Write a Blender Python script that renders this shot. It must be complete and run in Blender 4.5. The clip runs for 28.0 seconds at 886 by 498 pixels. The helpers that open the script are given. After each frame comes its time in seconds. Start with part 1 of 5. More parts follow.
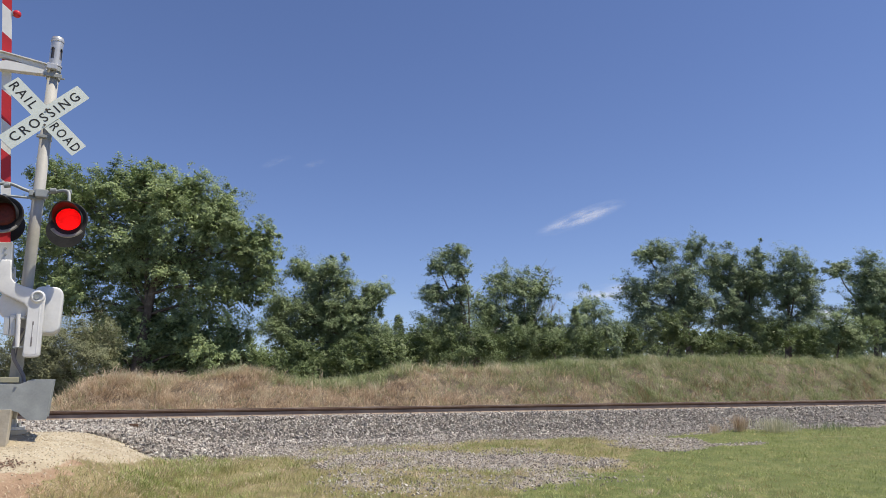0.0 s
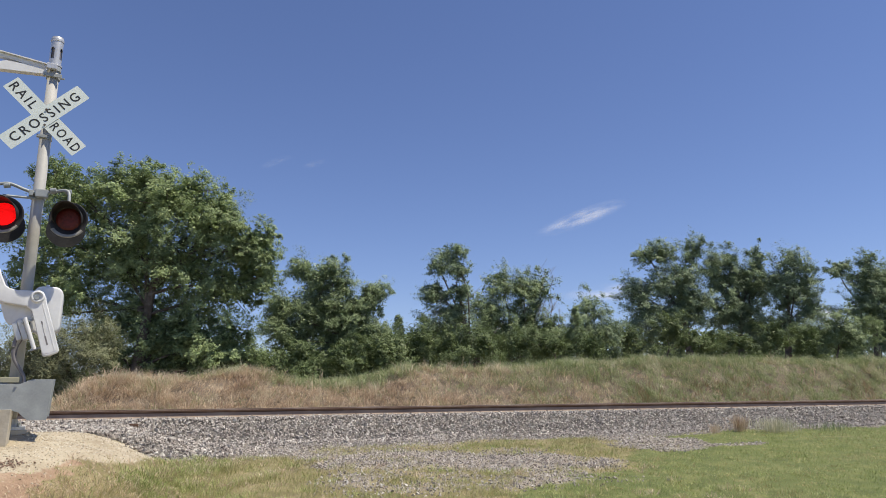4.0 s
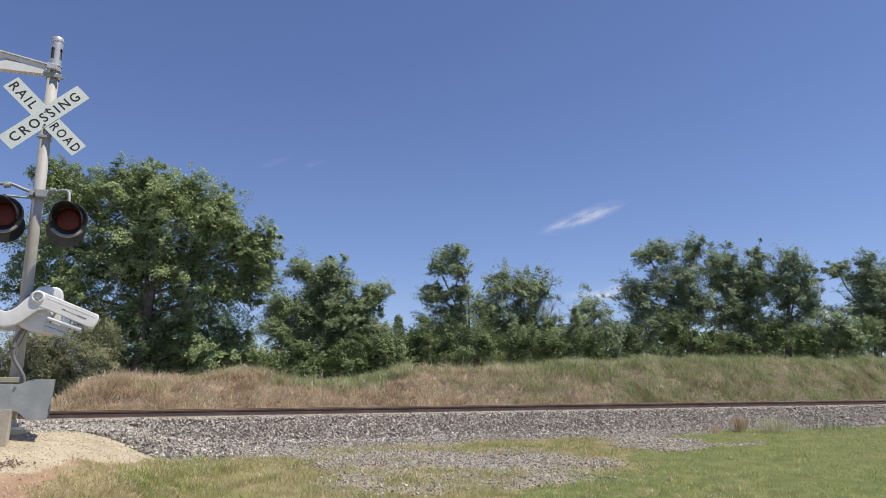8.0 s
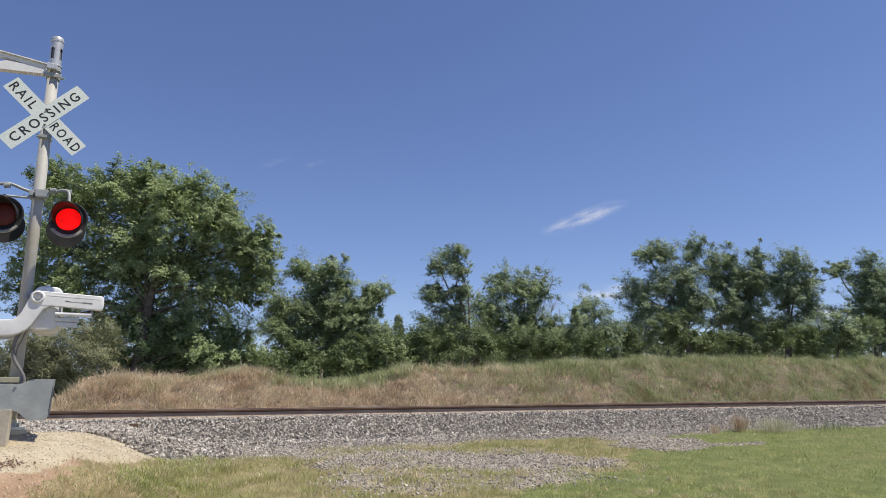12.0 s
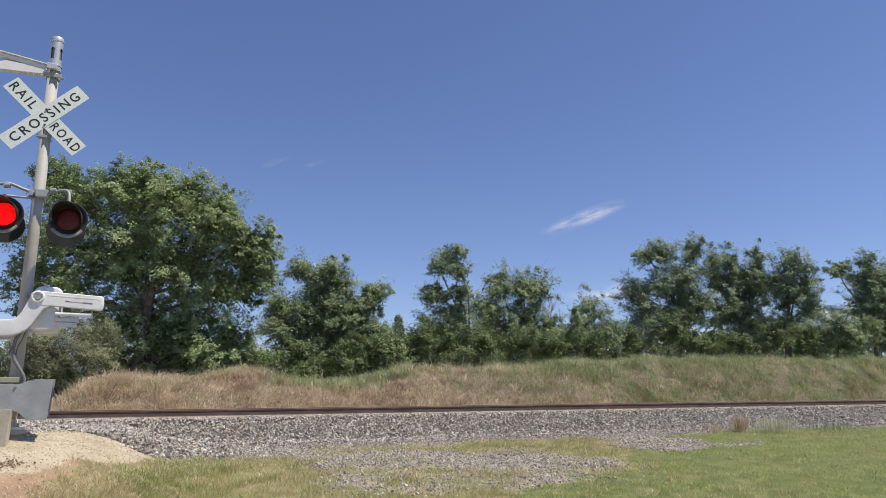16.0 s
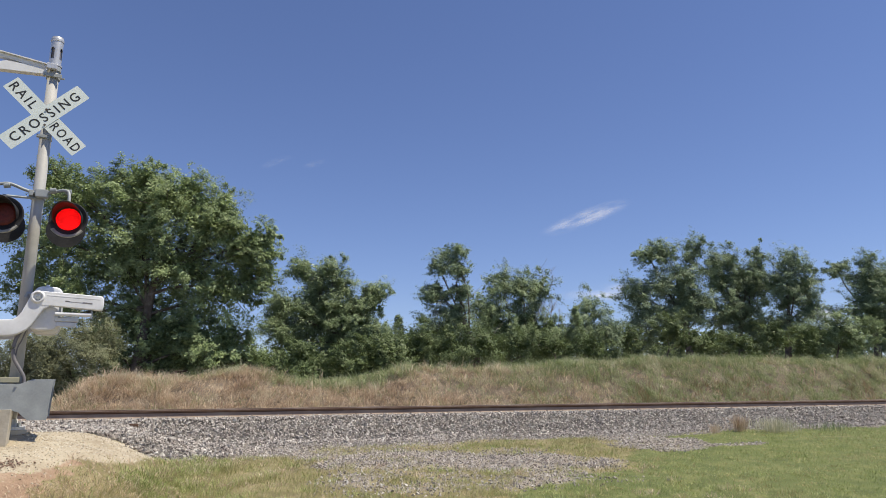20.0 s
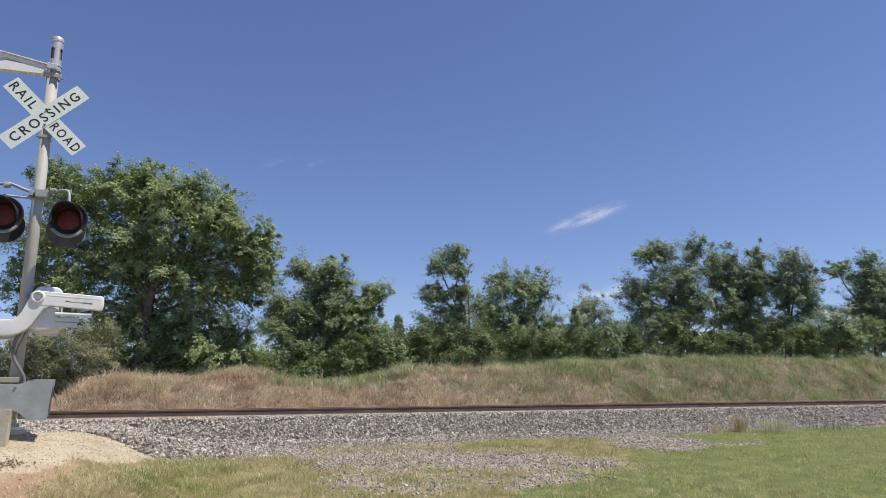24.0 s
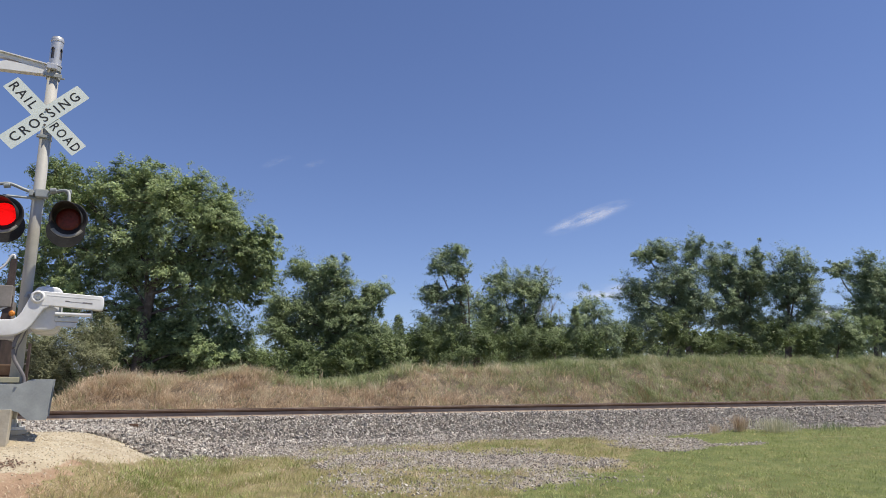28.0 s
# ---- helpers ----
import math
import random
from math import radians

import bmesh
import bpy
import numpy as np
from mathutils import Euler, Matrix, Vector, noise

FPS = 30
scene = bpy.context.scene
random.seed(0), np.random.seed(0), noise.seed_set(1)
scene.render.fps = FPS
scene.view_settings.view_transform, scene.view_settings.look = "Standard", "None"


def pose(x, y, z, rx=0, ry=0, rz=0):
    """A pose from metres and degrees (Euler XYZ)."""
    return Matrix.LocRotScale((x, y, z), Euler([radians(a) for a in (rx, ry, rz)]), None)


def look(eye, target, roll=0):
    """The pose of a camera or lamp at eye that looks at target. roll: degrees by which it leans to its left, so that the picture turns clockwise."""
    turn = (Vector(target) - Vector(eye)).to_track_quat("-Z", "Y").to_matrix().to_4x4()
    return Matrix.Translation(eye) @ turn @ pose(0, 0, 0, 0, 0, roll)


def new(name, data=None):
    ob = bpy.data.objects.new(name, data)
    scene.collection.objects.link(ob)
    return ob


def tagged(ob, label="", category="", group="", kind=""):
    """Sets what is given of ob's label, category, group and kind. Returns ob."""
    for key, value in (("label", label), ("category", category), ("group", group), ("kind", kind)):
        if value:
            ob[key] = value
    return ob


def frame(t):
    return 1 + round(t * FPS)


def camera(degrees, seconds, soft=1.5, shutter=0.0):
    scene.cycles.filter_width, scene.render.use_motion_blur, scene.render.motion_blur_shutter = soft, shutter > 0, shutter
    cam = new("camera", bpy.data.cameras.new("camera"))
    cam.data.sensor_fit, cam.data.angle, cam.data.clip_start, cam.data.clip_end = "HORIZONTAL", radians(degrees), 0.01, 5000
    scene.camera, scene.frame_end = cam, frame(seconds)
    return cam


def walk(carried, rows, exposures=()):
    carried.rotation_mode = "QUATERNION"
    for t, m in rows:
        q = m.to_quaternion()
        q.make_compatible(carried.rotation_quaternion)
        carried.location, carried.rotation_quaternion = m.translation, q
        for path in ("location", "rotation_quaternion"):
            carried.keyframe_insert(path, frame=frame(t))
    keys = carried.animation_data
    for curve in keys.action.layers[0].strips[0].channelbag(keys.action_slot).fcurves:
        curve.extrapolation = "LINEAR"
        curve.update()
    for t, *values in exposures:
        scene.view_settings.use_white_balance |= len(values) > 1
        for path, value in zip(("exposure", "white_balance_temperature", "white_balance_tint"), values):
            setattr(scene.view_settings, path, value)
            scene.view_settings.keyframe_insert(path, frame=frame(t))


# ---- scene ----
# ---- camera: fixed on a tripod beside the track ----
CAM_Z = 1.40
cam = camera(66.77, 28.0, soft=0.5)
_p = radians(12.35)
CAM = look((0, 0, CAM_Z), (0, math.cos(_p), CAM_Z + math.sin(_p)), -0.5)
walk(cam, [(0.0, CAM), (28.0, CAM)], exposures=[(0.0, 0.22, 6750, 10), (28.0, 0.22, 6750, 10)])

# ---- world and sun ----
SUN_EL, SUN_AZ = 65.0, 106.0      # azimuth clockwise from +y (the view's direction)
world = bpy.data.worlds.new("sky")
scene.world = world
world.use_nodes = True
wn = world.node_tree
sky = wn.nodes.new("ShaderNodeTexSky")
sky.sky_type, sky.sun_disc = "NISHITA", False
sky.sun_elevation, sky.sun_rotation = radians(SUN_EL), radians(SUN_AZ)
sky.altitude, sky.air_density, sky.dust_density, sky.ozone_density = 1200, 1.15, 0.0, 5.0
tint = wn.nodes.new("ShaderNodeMix")
tint.data_type, tint.blend_type = "RGBA", "MULTIPLY"
tint.inputs[0].default_value, tint.inputs[7].default_value = 1.0, (1.06, 1.0, 1.19, 1)
wn.links.new(sky.outputs[0], tint.inputs[6])
wn.links.new(tint.outputs[2], wn.nodes["Background"].inputs[0])
wn.nodes["Background"].inputs[1].default_value = 0.090
sun = new("sun", bpy.data.lights.new("sun", "SUN"))
sun.data.energy, sun.data.angle, sun.data.color = 4.5, radians(0.53), (1.0, 0.93, 0.78)
_a, _e = radians(SUN_AZ), radians(SUN_EL)
SUN_DIR = (math.sin(_a) * math.cos(_e), math.cos(_a) * math.cos(_e), math.sin(_e))
sun.matrix_world = look((0, 0, 60), (-60 * math.sin(_a) * math.cos(_e), -60 * math.cos(_a) * math.cos(_e), 60 - 60 * math.sin(_e)))

# ---- plan: s runs along the track, t across it, away from the camera ----
TRACK = radians(20.5)
TX, TN = Vector((math.cos(TRACK), math.sin(TRACK), 0)), Vector((-math.sin(TRACK), math.cos(TRACK), 0))
RAIL_T, RAIL_TOP, GAUGE = 17.05, 1.14, 1.507
TIE_TOP = RAIL_TOP - 0.186
rng = np.random.default_rng(7)


def W(s, t, z=0.0):
    return TX * s + TN * t + Vector((0, 0, z))


def Wn(s, t, z):
    """Arrays of plan coordinates to world points."""
    return np.stack([s * TX.x + t * TN.x, s * TX.y + t * TN.y, z], -1)


def ss(a, b, x):
    u = np.clip((np.asarray(x, float) - a) / (b - a), 0, 1)
    return u * u * (3 - 2 * u)


def wob(s, t, k, seed=0.0):
    """Smooth uneven values from -1 to 1, about 1/k metres wide."""
    s, t = np.asarray(s, float) * k, np.asarray(t, float) * k
    return (np.sin(s * 1.7 + 2.1 * np.sin(t * 1.1 + seed) + seed) + np.sin(t * 2.3 + 1.7 * np.sin(s * 0.9 - seed) + 3 * seed)
            + np.sin(s * 3.1 - t * 2.7 + seed * 5)) / 3


BANK_S = (-30, -4.6, -3.8, -3.0, -1.8, 1.2, 1.9, 2.4, 3.2, 3.8, 5.8, 7.5, 10.5, 14.2, 16.9, 23, 26, 32.5, 60)
BANK_Z = (0.75, 0.80, 1.12, 1.78, 1.97, 2.0, 2.14, 2.06, 1.84, 1.82, 1.86, 2.24, 2.28, 2.49, 2.67, 2.82, 2.72, 2.84, 2.9)


def bank_top(s):
    return np.interp(s, BANK_S, BANK_Z)


def ground_z(s, t):
    """Height of the ground."""
    s, t = np.asarray(s, float), np.asarray(t, float)
    lawn = 0.07 * np.clip(t - 8.5, -3, 6.7) + 0.025 * wob(s, t, 0.5) * ss(4, 8, t)
    pad = np.interp(t, (8.8, 10.0, 11.2, 12.2, 15.0), (0.80, 0.89, 0.95, 0.88, 0.86))
    w = ss(0.35, -1.9, s + 0.25 * wob(s, t, 0.8, 2) - 0.35 * ss(10.3, 11.6, t)) * ss(6.9, 9.3, t)
    z = lawn + w * np.maximum(pad - lawn, 0)
    z = z + 0.17 * np.exp(-((s + 2.09) ** 2 + (t - 9.98) ** 2) / 0.13) * ss(9.5, 9.8, t)
    bed = np.interp(t, (15.15, 16.15, 19.55, 20.6), (0.40, TIE_TOP - 0.03, TIE_TOP - 0.03, 0.60))
    z = np.where((t > 15.15) & (t < 20.6), np.maximum(bed, np.where(t < 17, z, 0)), z)
    top = bank_top(s) + 0.10 * wob(s, t, 0.6, 4) + 0.05 * wob(s, t, 2.1, 2)
    rise = ss(20.5, 24.3, t)
    far = 0.60 + (top - 0.60) * rise + 0.03 * np.clip(t - 25, 0, 30) * ss(6, 20, s)
    return np.where(t >= 20.6, far, z)


# ---- materials ----
def mat(name, colors, scale=6.0, rough=0.8, metal=0.0, bump=0.3, fine=60.0, island=0.0, per_object=0.0, spec=0.4, translucent=0.0, depth=0.01):
    """A node material: a colour ramp over two sizes of noise, with relief."""
    m = bpy.data.materials.new(name)
    m.use_nodes = True
    nt = m.node_tree
    b = nt.nodes["Principled BSDF"]
    tc = nt.nodes.new("ShaderNodeTexCoord")
    n1, n2 = nt.nodes.new("ShaderNodeTexNoise"), nt.nodes.new("ShaderNodeTexNoise")
    n1.inputs["Scale"].default_value, n2.inputs["Scale"].default_value = scale, fine
    n1.inputs["Detail"].default_value = 5
    n2.inputs["Detail"].default_value = 4
    for n in (n1, n2):
        nt.links.new(tc.outputs["Object"], n.inputs["Vector"])
    mix = nt.nodes.new("ShaderNodeMath")
    mix.operation = "MULTIPLY_ADD"
    nt.links.new(n2.outputs[0], mix.inputs[0])
    mix.inputs[1].default_value = 0.45
    half = nt.nodes.new("ShaderNodeMath")
    half.operation = "MULTIPLY_ADD"
    nt.links.new(n1.outputs[0], half.inputs[0])
    half.inputs[1].default_value, half.inputs[2].default_value = 1.5, -0.475
    nt.links.new(half.outputs[0], mix.inputs[2])
    fac = mix.outputs[0]
    if island or per_object:
        src = nt.nodes.new("ShaderNodeNewGeometry") if island else nt.nodes.new("ShaderNodeObjectInfo")
        out = src.outputs["Random Per Island"] if island else src.outputs["Random"]
        add = nt.nodes.new("ShaderNodeMix")
        add.inputs[0].default_value = island or per_object
        nt.links.new(fac, add.inputs[2])
        nt.links.new(out, add.inputs[3])
        fac = add.outputs[0]
    ramp = nt.nodes.new("ShaderNodeValToRGB")
    el = ramp.color_ramp.elements
    while len(el) < len(colors):
        el.new(0.5)
    for i, c in enumerate(colors):
        el[i].position = 0.12 + 0.76 * i / max(1, len(colors) - 1)
        el[i].color = (*c, 1)
    nt.links.new(fac, ramp.inputs[0])
    nt.links.new(ramp.outputs[0], b.inputs["Base Color"])
    b.inputs["Roughness"].default_value, b.inputs["Metallic"].default_value = rough, metal
    b.inputs["Specular IOR Level"].default_value = spec
    if bump:
        bp = nt.nodes.new("ShaderNodeBump")
        bp.inputs["Strength"].default_value, bp.inputs["Distance"].default_value = bump, depth
        nt.links.new(n2.outputs[0], bp.inputs["Height"])
        nt.links.new(bp.outputs[0], b.inputs["Normal"])
    if translucent:
        tr = nt.nodes.new("ShaderNodeBsdfTranslucent")
        nt.links.new(ramp.outputs[0], tr.inputs[0])
        mx = nt.nodes.new("ShaderNodeMixShader")
        mx.inputs[0].default_value = translucent
        nt.links.new(b.outputs[0], mx.inputs[1])
        nt.links.new(tr.outputs[0], mx.inputs[2])
        nt.links.new(mx.outputs[0], nt.nodes["Material Output"].inputs[0])
    return m


def glow(name, color, strength):
    m = mat(name, (color, color), bump=0)
    b = m.node_tree.nodes["Principled BSDF"]
    b.inputs["Emission Color"].default_value = (*color, 1)
    b.inputs["Emission Strength"].default_value = strength
    return m


def led_mat():
    """A field of bright red diodes."""
    m = glow("lit_red_led", (1.0, 0.004, 0.006), 2.4)
    nt = m.node_tree
    vo, tc = nt.nodes.new("ShaderNodeTexVoronoi"), nt.nodes.new("ShaderNodeTexCoord")
    vo.inputs["Scale"].default_value = 62
    nt.links.new(tc.outputs["Object"], vo.inputs["Vector"])
    rng_ = nt.nodes.new("ShaderNodeMapRange")
    rng_.inputs[1].default_value, rng_.inputs[2].default_value, rng_.inputs[3].default_value, rng_.inputs[4].default_value = 0.1, 0.75, 1.5, 0.22
    nt.links.new(vo.outputs["Distance"], rng_.inputs[0])
    nt.links.new(rng_.outputs[0], nt.nodes["Principled BSDF"].inputs["Emission Strength"])
    return m


def verge_mat():
    """Soil of the verge: thin turf, lawn, grit, red dirt and limestone fines, which run into one another by the ground's own weights."""
    m = mat("verge_soil", ((0.13, 0.115, 0.05), (0.22, 0.19, 0.095), (0.33, 0.275, 0.16)), 2.6, 0.95, fine=28, bump=0.6, depth=0.025)
    nt = m.node_tree
    b = nt.nodes["Principled BSDF"]
    link = b.inputs["Base Color"].links[0]
    color, fac = link.from_socket, link.from_node.inputs[0].links[0].from_socket
    tc, nz = nt.nodes.new("ShaderNodeTexCoord"), nt.nodes.new("ShaderNodeTexNoise")
    nz.inputs["Scale"].default_value, nz.inputs["Detail"].default_value = 7.0, 8.0
    nt.links.new(tc.outputs["Object"], nz.inputs["Vector"])
    for name, cols in (("lawn_weight", ((0.075, 0.095, 0.03), (0.12, 0.145, 0.045), (0.21, 0.21, 0.085))),
                       ("grit_weight", ((0.17, 0.145, 0.115), (0.27, 0.235, 0.19), (0.38, 0.335, 0.275))),
                       ("dirt_weight", ((0.22, 0.145, 0.095), (0.32, 0.22, 0.15), (0.42, 0.315, 0.225))),
                       ("pad_weight", ((0.33, 0.275, 0.195), (0.43, 0.37, 0.275), (0.50, 0.445, 0.35)))):
        at = nt.nodes.new("ShaderNodeAttribute")
        at.attribute_name = name
        add = nt.nodes.new("ShaderNodeMath")
        add.operation = "MULTIPLY_ADD"
        add.inputs[1].default_value = 1.1
        nt.links.new(nz.outputs[0], add.inputs[0])
        nt.links.new(at.outputs["Fac"], add.inputs[2])
        edge = nt.nodes.new("ShaderNodeMapRange")
        edge.interpolation_type = "SMOOTHSTEP"
        edge.inputs[1].default_value, edge.inputs[2].default_value = 0.92, 1.22
        nt.links.new(add.outputs[0], edge.inputs[0])
        ramp = nt.nodes.new("ShaderNodeValToRGB")
        el = ramp.color_ramp.elements
        el.new(0.5)
        for k, c in enumerate(cols):
            el[k].position, el[k].color = 0.12 + 0.38 * k, (*c, 1)
        nt.links.new(fac, ramp.inputs[0])
        mx = nt.nodes.new("ShaderNodeMix")
        mx.data_type = "RGBA"
        nt.links.new(edge.outputs[0], mx.inputs[0])
        nt.links.new(color, mx.inputs[6])
        nt.links.new(ramp.outputs[0], mx.inputs[7])
        color = mx.outputs[2]
    nt.links.new(color, b.inputs["Base Color"])
    return m


M = {
    "verge": verge_mat(),
    "dirt": mat("red_sandstone", ((0.24, 0.16, 0.105), (0.34, 0.24, 0.165), (0.43, 0.33, 0.24)), 1.6, 0.95, fine=40, bump=0.5, depth=0.02),
    "rust_dirt": mat("dark_red_clod", ((0.18, 0.12, 0.09), (0.28, 0.19, 0.145), (0.40, 0.29, 0.22)), 2, 0.95, fine=20, island=0.5, bump=0),
    "clod": mat("dirt_clod", ((0.25, 0.155, 0.10), (0.38, 0.26, 0.18), (0.47, 0.36, 0.26), (0.60, 0.52, 0.42)), 1.2, 0.95, fine=20, island=0.55, bump=0),
    "bed": mat("ballast_bed", ((0.06, 0.055, 0.05), (0.13, 0.12, 0.11), (0.24, 0.22, 0.20)), 4, 0.95, fine=30, bump=0.8, depth=0.04),
    "bank": mat("bank_soil", ((0.12, 0.095, 0.07), (0.18, 0.145, 0.11), (0.25, 0.205, 0.16)), 0.8, 0.95, fine=18, bump=0.8, depth=0.05),
    "stone": mat("ballast_stone", ((0.20, 0.17, 0.15), (0.33, 0.295, 0.265), (0.42, 0.385, 0.345), (0.55, 0.52, 0.475)), 9, 0.9, fine=70, island=0.75),
    "lime": mat("limestone_chip", ((0.33, 0.27, 0.19), (0.46, 0.395, 0.295), (0.56, 0.505, 0.405), (0.64, 0.60, 0.52)), 9, 0.9, fine=70, island=0.75),
    "rust": mat("rail_rust", ((0.06, 0.032, 0.02), (0.10, 0.058, 0.038), (0.15, 0.10, 0.07)), 3, 0.8, 0.1, fine=80, bump=0.4),
    "rail_web": mat("dusty_rail", ((0.23, 0.17, 0.13), (0.31, 0.24, 0.19), (0.38, 0.31, 0.25)), 2, 0.85, 0.0, fine=60, bump=0.3),
    "rail_head": mat("worn_rail_head", ((0.26, 0.20, 0.16), (0.36, 0.30, 0.26), (0.45, 0.40, 0.36)), 2, 0.45, 0.6, fine=40, bump=0.1),
    "tie": mat("tarred_timber", ((0.06, 0.045, 0.035), (0.12, 0.09, 0.07), (0.20, 0.16, 0.12)), 4, 0.9, fine=50, bump=0.7),
    "drygrass": mat("dry_grass", ((0.36, 0.245, 0.18), (0.57, 0.44, 0.32), (0.72, 0.60, 0.455), (0.84, 0.755, 0.61)), 2.0, 0.8, fine=9, island=0.4, bump=0, translucent=0.3),
    "deadgrass": mat("dead_stems", ((0.20, 0.125, 0.10), (0.32, 0.215, 0.17), (0.42, 0.31, 0.245), (0.52, 0.42, 0.34)), 0.8, 0.85, fine=3, island=0.5, bump=0, translucent=0.15),
    "sorrel": mat("sorrel_stems", ((0.16, 0.13, 0.06), (0.27, 0.20, 0.10), (0.38, 0.25, 0.155), (0.44, 0.33, 0.22)), 1.2, 0.85, fine=5, island=0.5, bump=0, translucent=0.25),
    "greengrass": mat("green_bank_grass", ((0.14, 0.19, 0.075), (0.25, 0.31, 0.135), (0.40, 0.44, 0.25), (0.64, 0.65, 0.46)), 1.8, 0.8, fine=8, island=0.45, bump=0, translucent=0.3),
    "wisp": mat("pale_wispy_grass", ((0.36, 0.36, 0.22), (0.52, 0.50, 0.34), (0.66, 0.62, 0.46), (0.80, 0.75, 0.60)), 1.5, 0.8, fine=8, island=0.45, bump=0, translucent=0.3),
    "lawn": mat("lawn_blades", ((0.19, 0.25, 0.08), (0.31, 0.38, 0.13), (0.46, 0.49, 0.215), (0.68, 0.62, 0.37)), 0.6, 0.7, fine=5, island=0.45, bump=0, translucent=0.3),
    "straw": mat("yellowed_lawn_blades", ((0.23, 0.27, 0.09), (0.36, 0.36, 0.155), (0.53, 0.46, 0.25), (0.70, 0.61, 0.42)), 0.8, 0.8, fine=5, island=0.5, bump=0, translucent=0.3),
    "twig": mat("dead_twig", ((0.20, 0.175, 0.155), (0.30, 0.27, 0.24), (0.42, 0.39, 0.35)), 6, 0.9, fine=40, bump=0.2),
    "bark": mat("grey_bark", ((0.07, 0.055, 0.045), (0.14, 0.115, 0.095), (0.24, 0.21, 0.18)), 5, 0.95, fine=40, bump=0.9, depth=0.03),
    "galv": mat("galvanised_steel", ((0.25, 0.27, 0.28), (0.31, 0.335, 0.345), (0.38, 0.405, 0.415)), 5, 0.55, 0.15, fine=45, bump=0.08),
    "cap": mat("cast_aluminium", ((0.50, 0.50, 0.50), (0.58, 0.58, 0.58), (0.66, 0.66, 0.66)), 6, 0.38, 0.5, fine=60, bump=0.1),
    "pole": mat("aluminium_pole_paint", ((0.36, 0.355, 0.34), (0.43, 0.425, 0.41), (0.49, 0.485, 0.47)), 3, 0.6, 0.0, fine=50, bump=0.1),
    "white": mat("white_enamel", ((0.62, 0.63, 0.65), (0.71, 0.72, 0.74), (0.77, 0.78, 0.80)), 4, 0.4, fine=30, bump=0.05),
    "sign": mat("sign_sheeting", ((0.62, 0.69, 0.68), (0.67, 0.74, 0.73), (0.71, 0.77, 0.76)), 3, 0.5, fine=30, bump=0.03),
    "black": mat("black_paint", ((0.012, 0.012, 0.014), (0.022, 0.022, 0.025), (0.04, 0.04, 0.043)), 5, 0.55, fine=40, bump=0.1),
    "dusty": mat("dusty_black", ((0.20, 0.20, 0.195), (0.31, 0.305, 0.29), (0.42, 0.41, 0.39)), 8, 0.7, fine=50, bump=0.1),
    "letter": mat("sign_black", ((0.015, 0.015, 0.015), (0.03, 0.03, 0.03)), 5, 0.5, bump=0),
    "rubber": mat("grey_conduit", ((0.16, 0.15, 0.16), (0.24, 0.23, 0.24)), 6, 0.6, bump=0.1),
    "red": mat("red_sheeting", ((0.42, 0.02, 0.03), (0.55, 0.03, 0.04)), 5, 0.45, bump=0.03),
    "red_lens": mat("dark_red_lens", ((0.06, 0.006, 0.005), (0.14, 0.016, 0.012)), 30, 0.45, fine=120, bump=0.4),
    "red_ball": mat("red_marker_lens", ((0.55, 0.02, 0.03), (0.65, 0.04, 0.05)), 10, 0.2, bump=0.1),
    "led": led_mat(),
    "concrete": mat("weathered_concrete", ((0.34, 0.30, 0.24), (0.44, 0.40, 0.33), (0.54, 0.50, 0.42)), 5, 0.9, fine=50, bump=0.4),
    "plate": mat("yellowed_plate", ((0.30, 0.29, 0.21), (0.38, 0.36, 0.26)), 5, 0.7, bump=0.1),
    "loco_dark": mat("loco_dark_brown", ((0.035, 0.025, 0.022), (0.07, 0.05, 0.045), (0.11, 0.085, 0.07)), 3, 0.6, fine=30, bump=0.2),
    "loco_grey": mat("loco_dusty_grey", ((0.17, 0.15, 0.14), (0.24, 0.22, 0.20), (0.31, 0.28, 0.26)), 2, 0.6, fine=25, bump=0.1),
    "loco_orange": mat("loco_orange", ((0.62, 0.20, 0.03), (0.72, 0.26, 0.04)), 2, 0.45, fine=25, bump=0.05),
    "handrail": mat("handrail_white", ((0.62, 0.62, 0.62), (0.75, 0.75, 0.75)), 5, 0.5, bump=0.05),
    "glass": mat("dark_window_glass", ((0.012, 0.014, 0.016), (0.02, 0.022, 0.025)), 2, 0.06, bump=0),
}


def leaf_mat(name, dark, light):
    mid = tuple((a + b) / 2 for a, b in zip(dark, light))
    return mat(name, (dark, mid, light), 1.3, 0.48, fine=4.5, island=0.22, bump=0, translucent=0.30, spec=0.36)


L_ELM = leaf_mat("elm_leaf", (0.06, 0.10, 0.035), (0.50, 0.61, 0.30))
# darker leaf for low growth: the shade under the crowns is in its colour
L_SHADED = leaf_mat("shaded_thicket_leaf", (0.078, 0.115, 0.045), (0.235, 0.30, 0.13))
L_MID = leaf_mat("hackberry_leaf", (0.065, 0.105, 0.045), (0.48, 0.58, 0.32))
L_FAR = leaf_mat("cottonwood_leaf", (0.07, 0.115, 0.06), (0.47, 0.57, 0.35))
L_OLIVE = leaf_mat("olive_leaf", (0.15, 0.165, 0.09), (0.34, 0.36, 0.21))


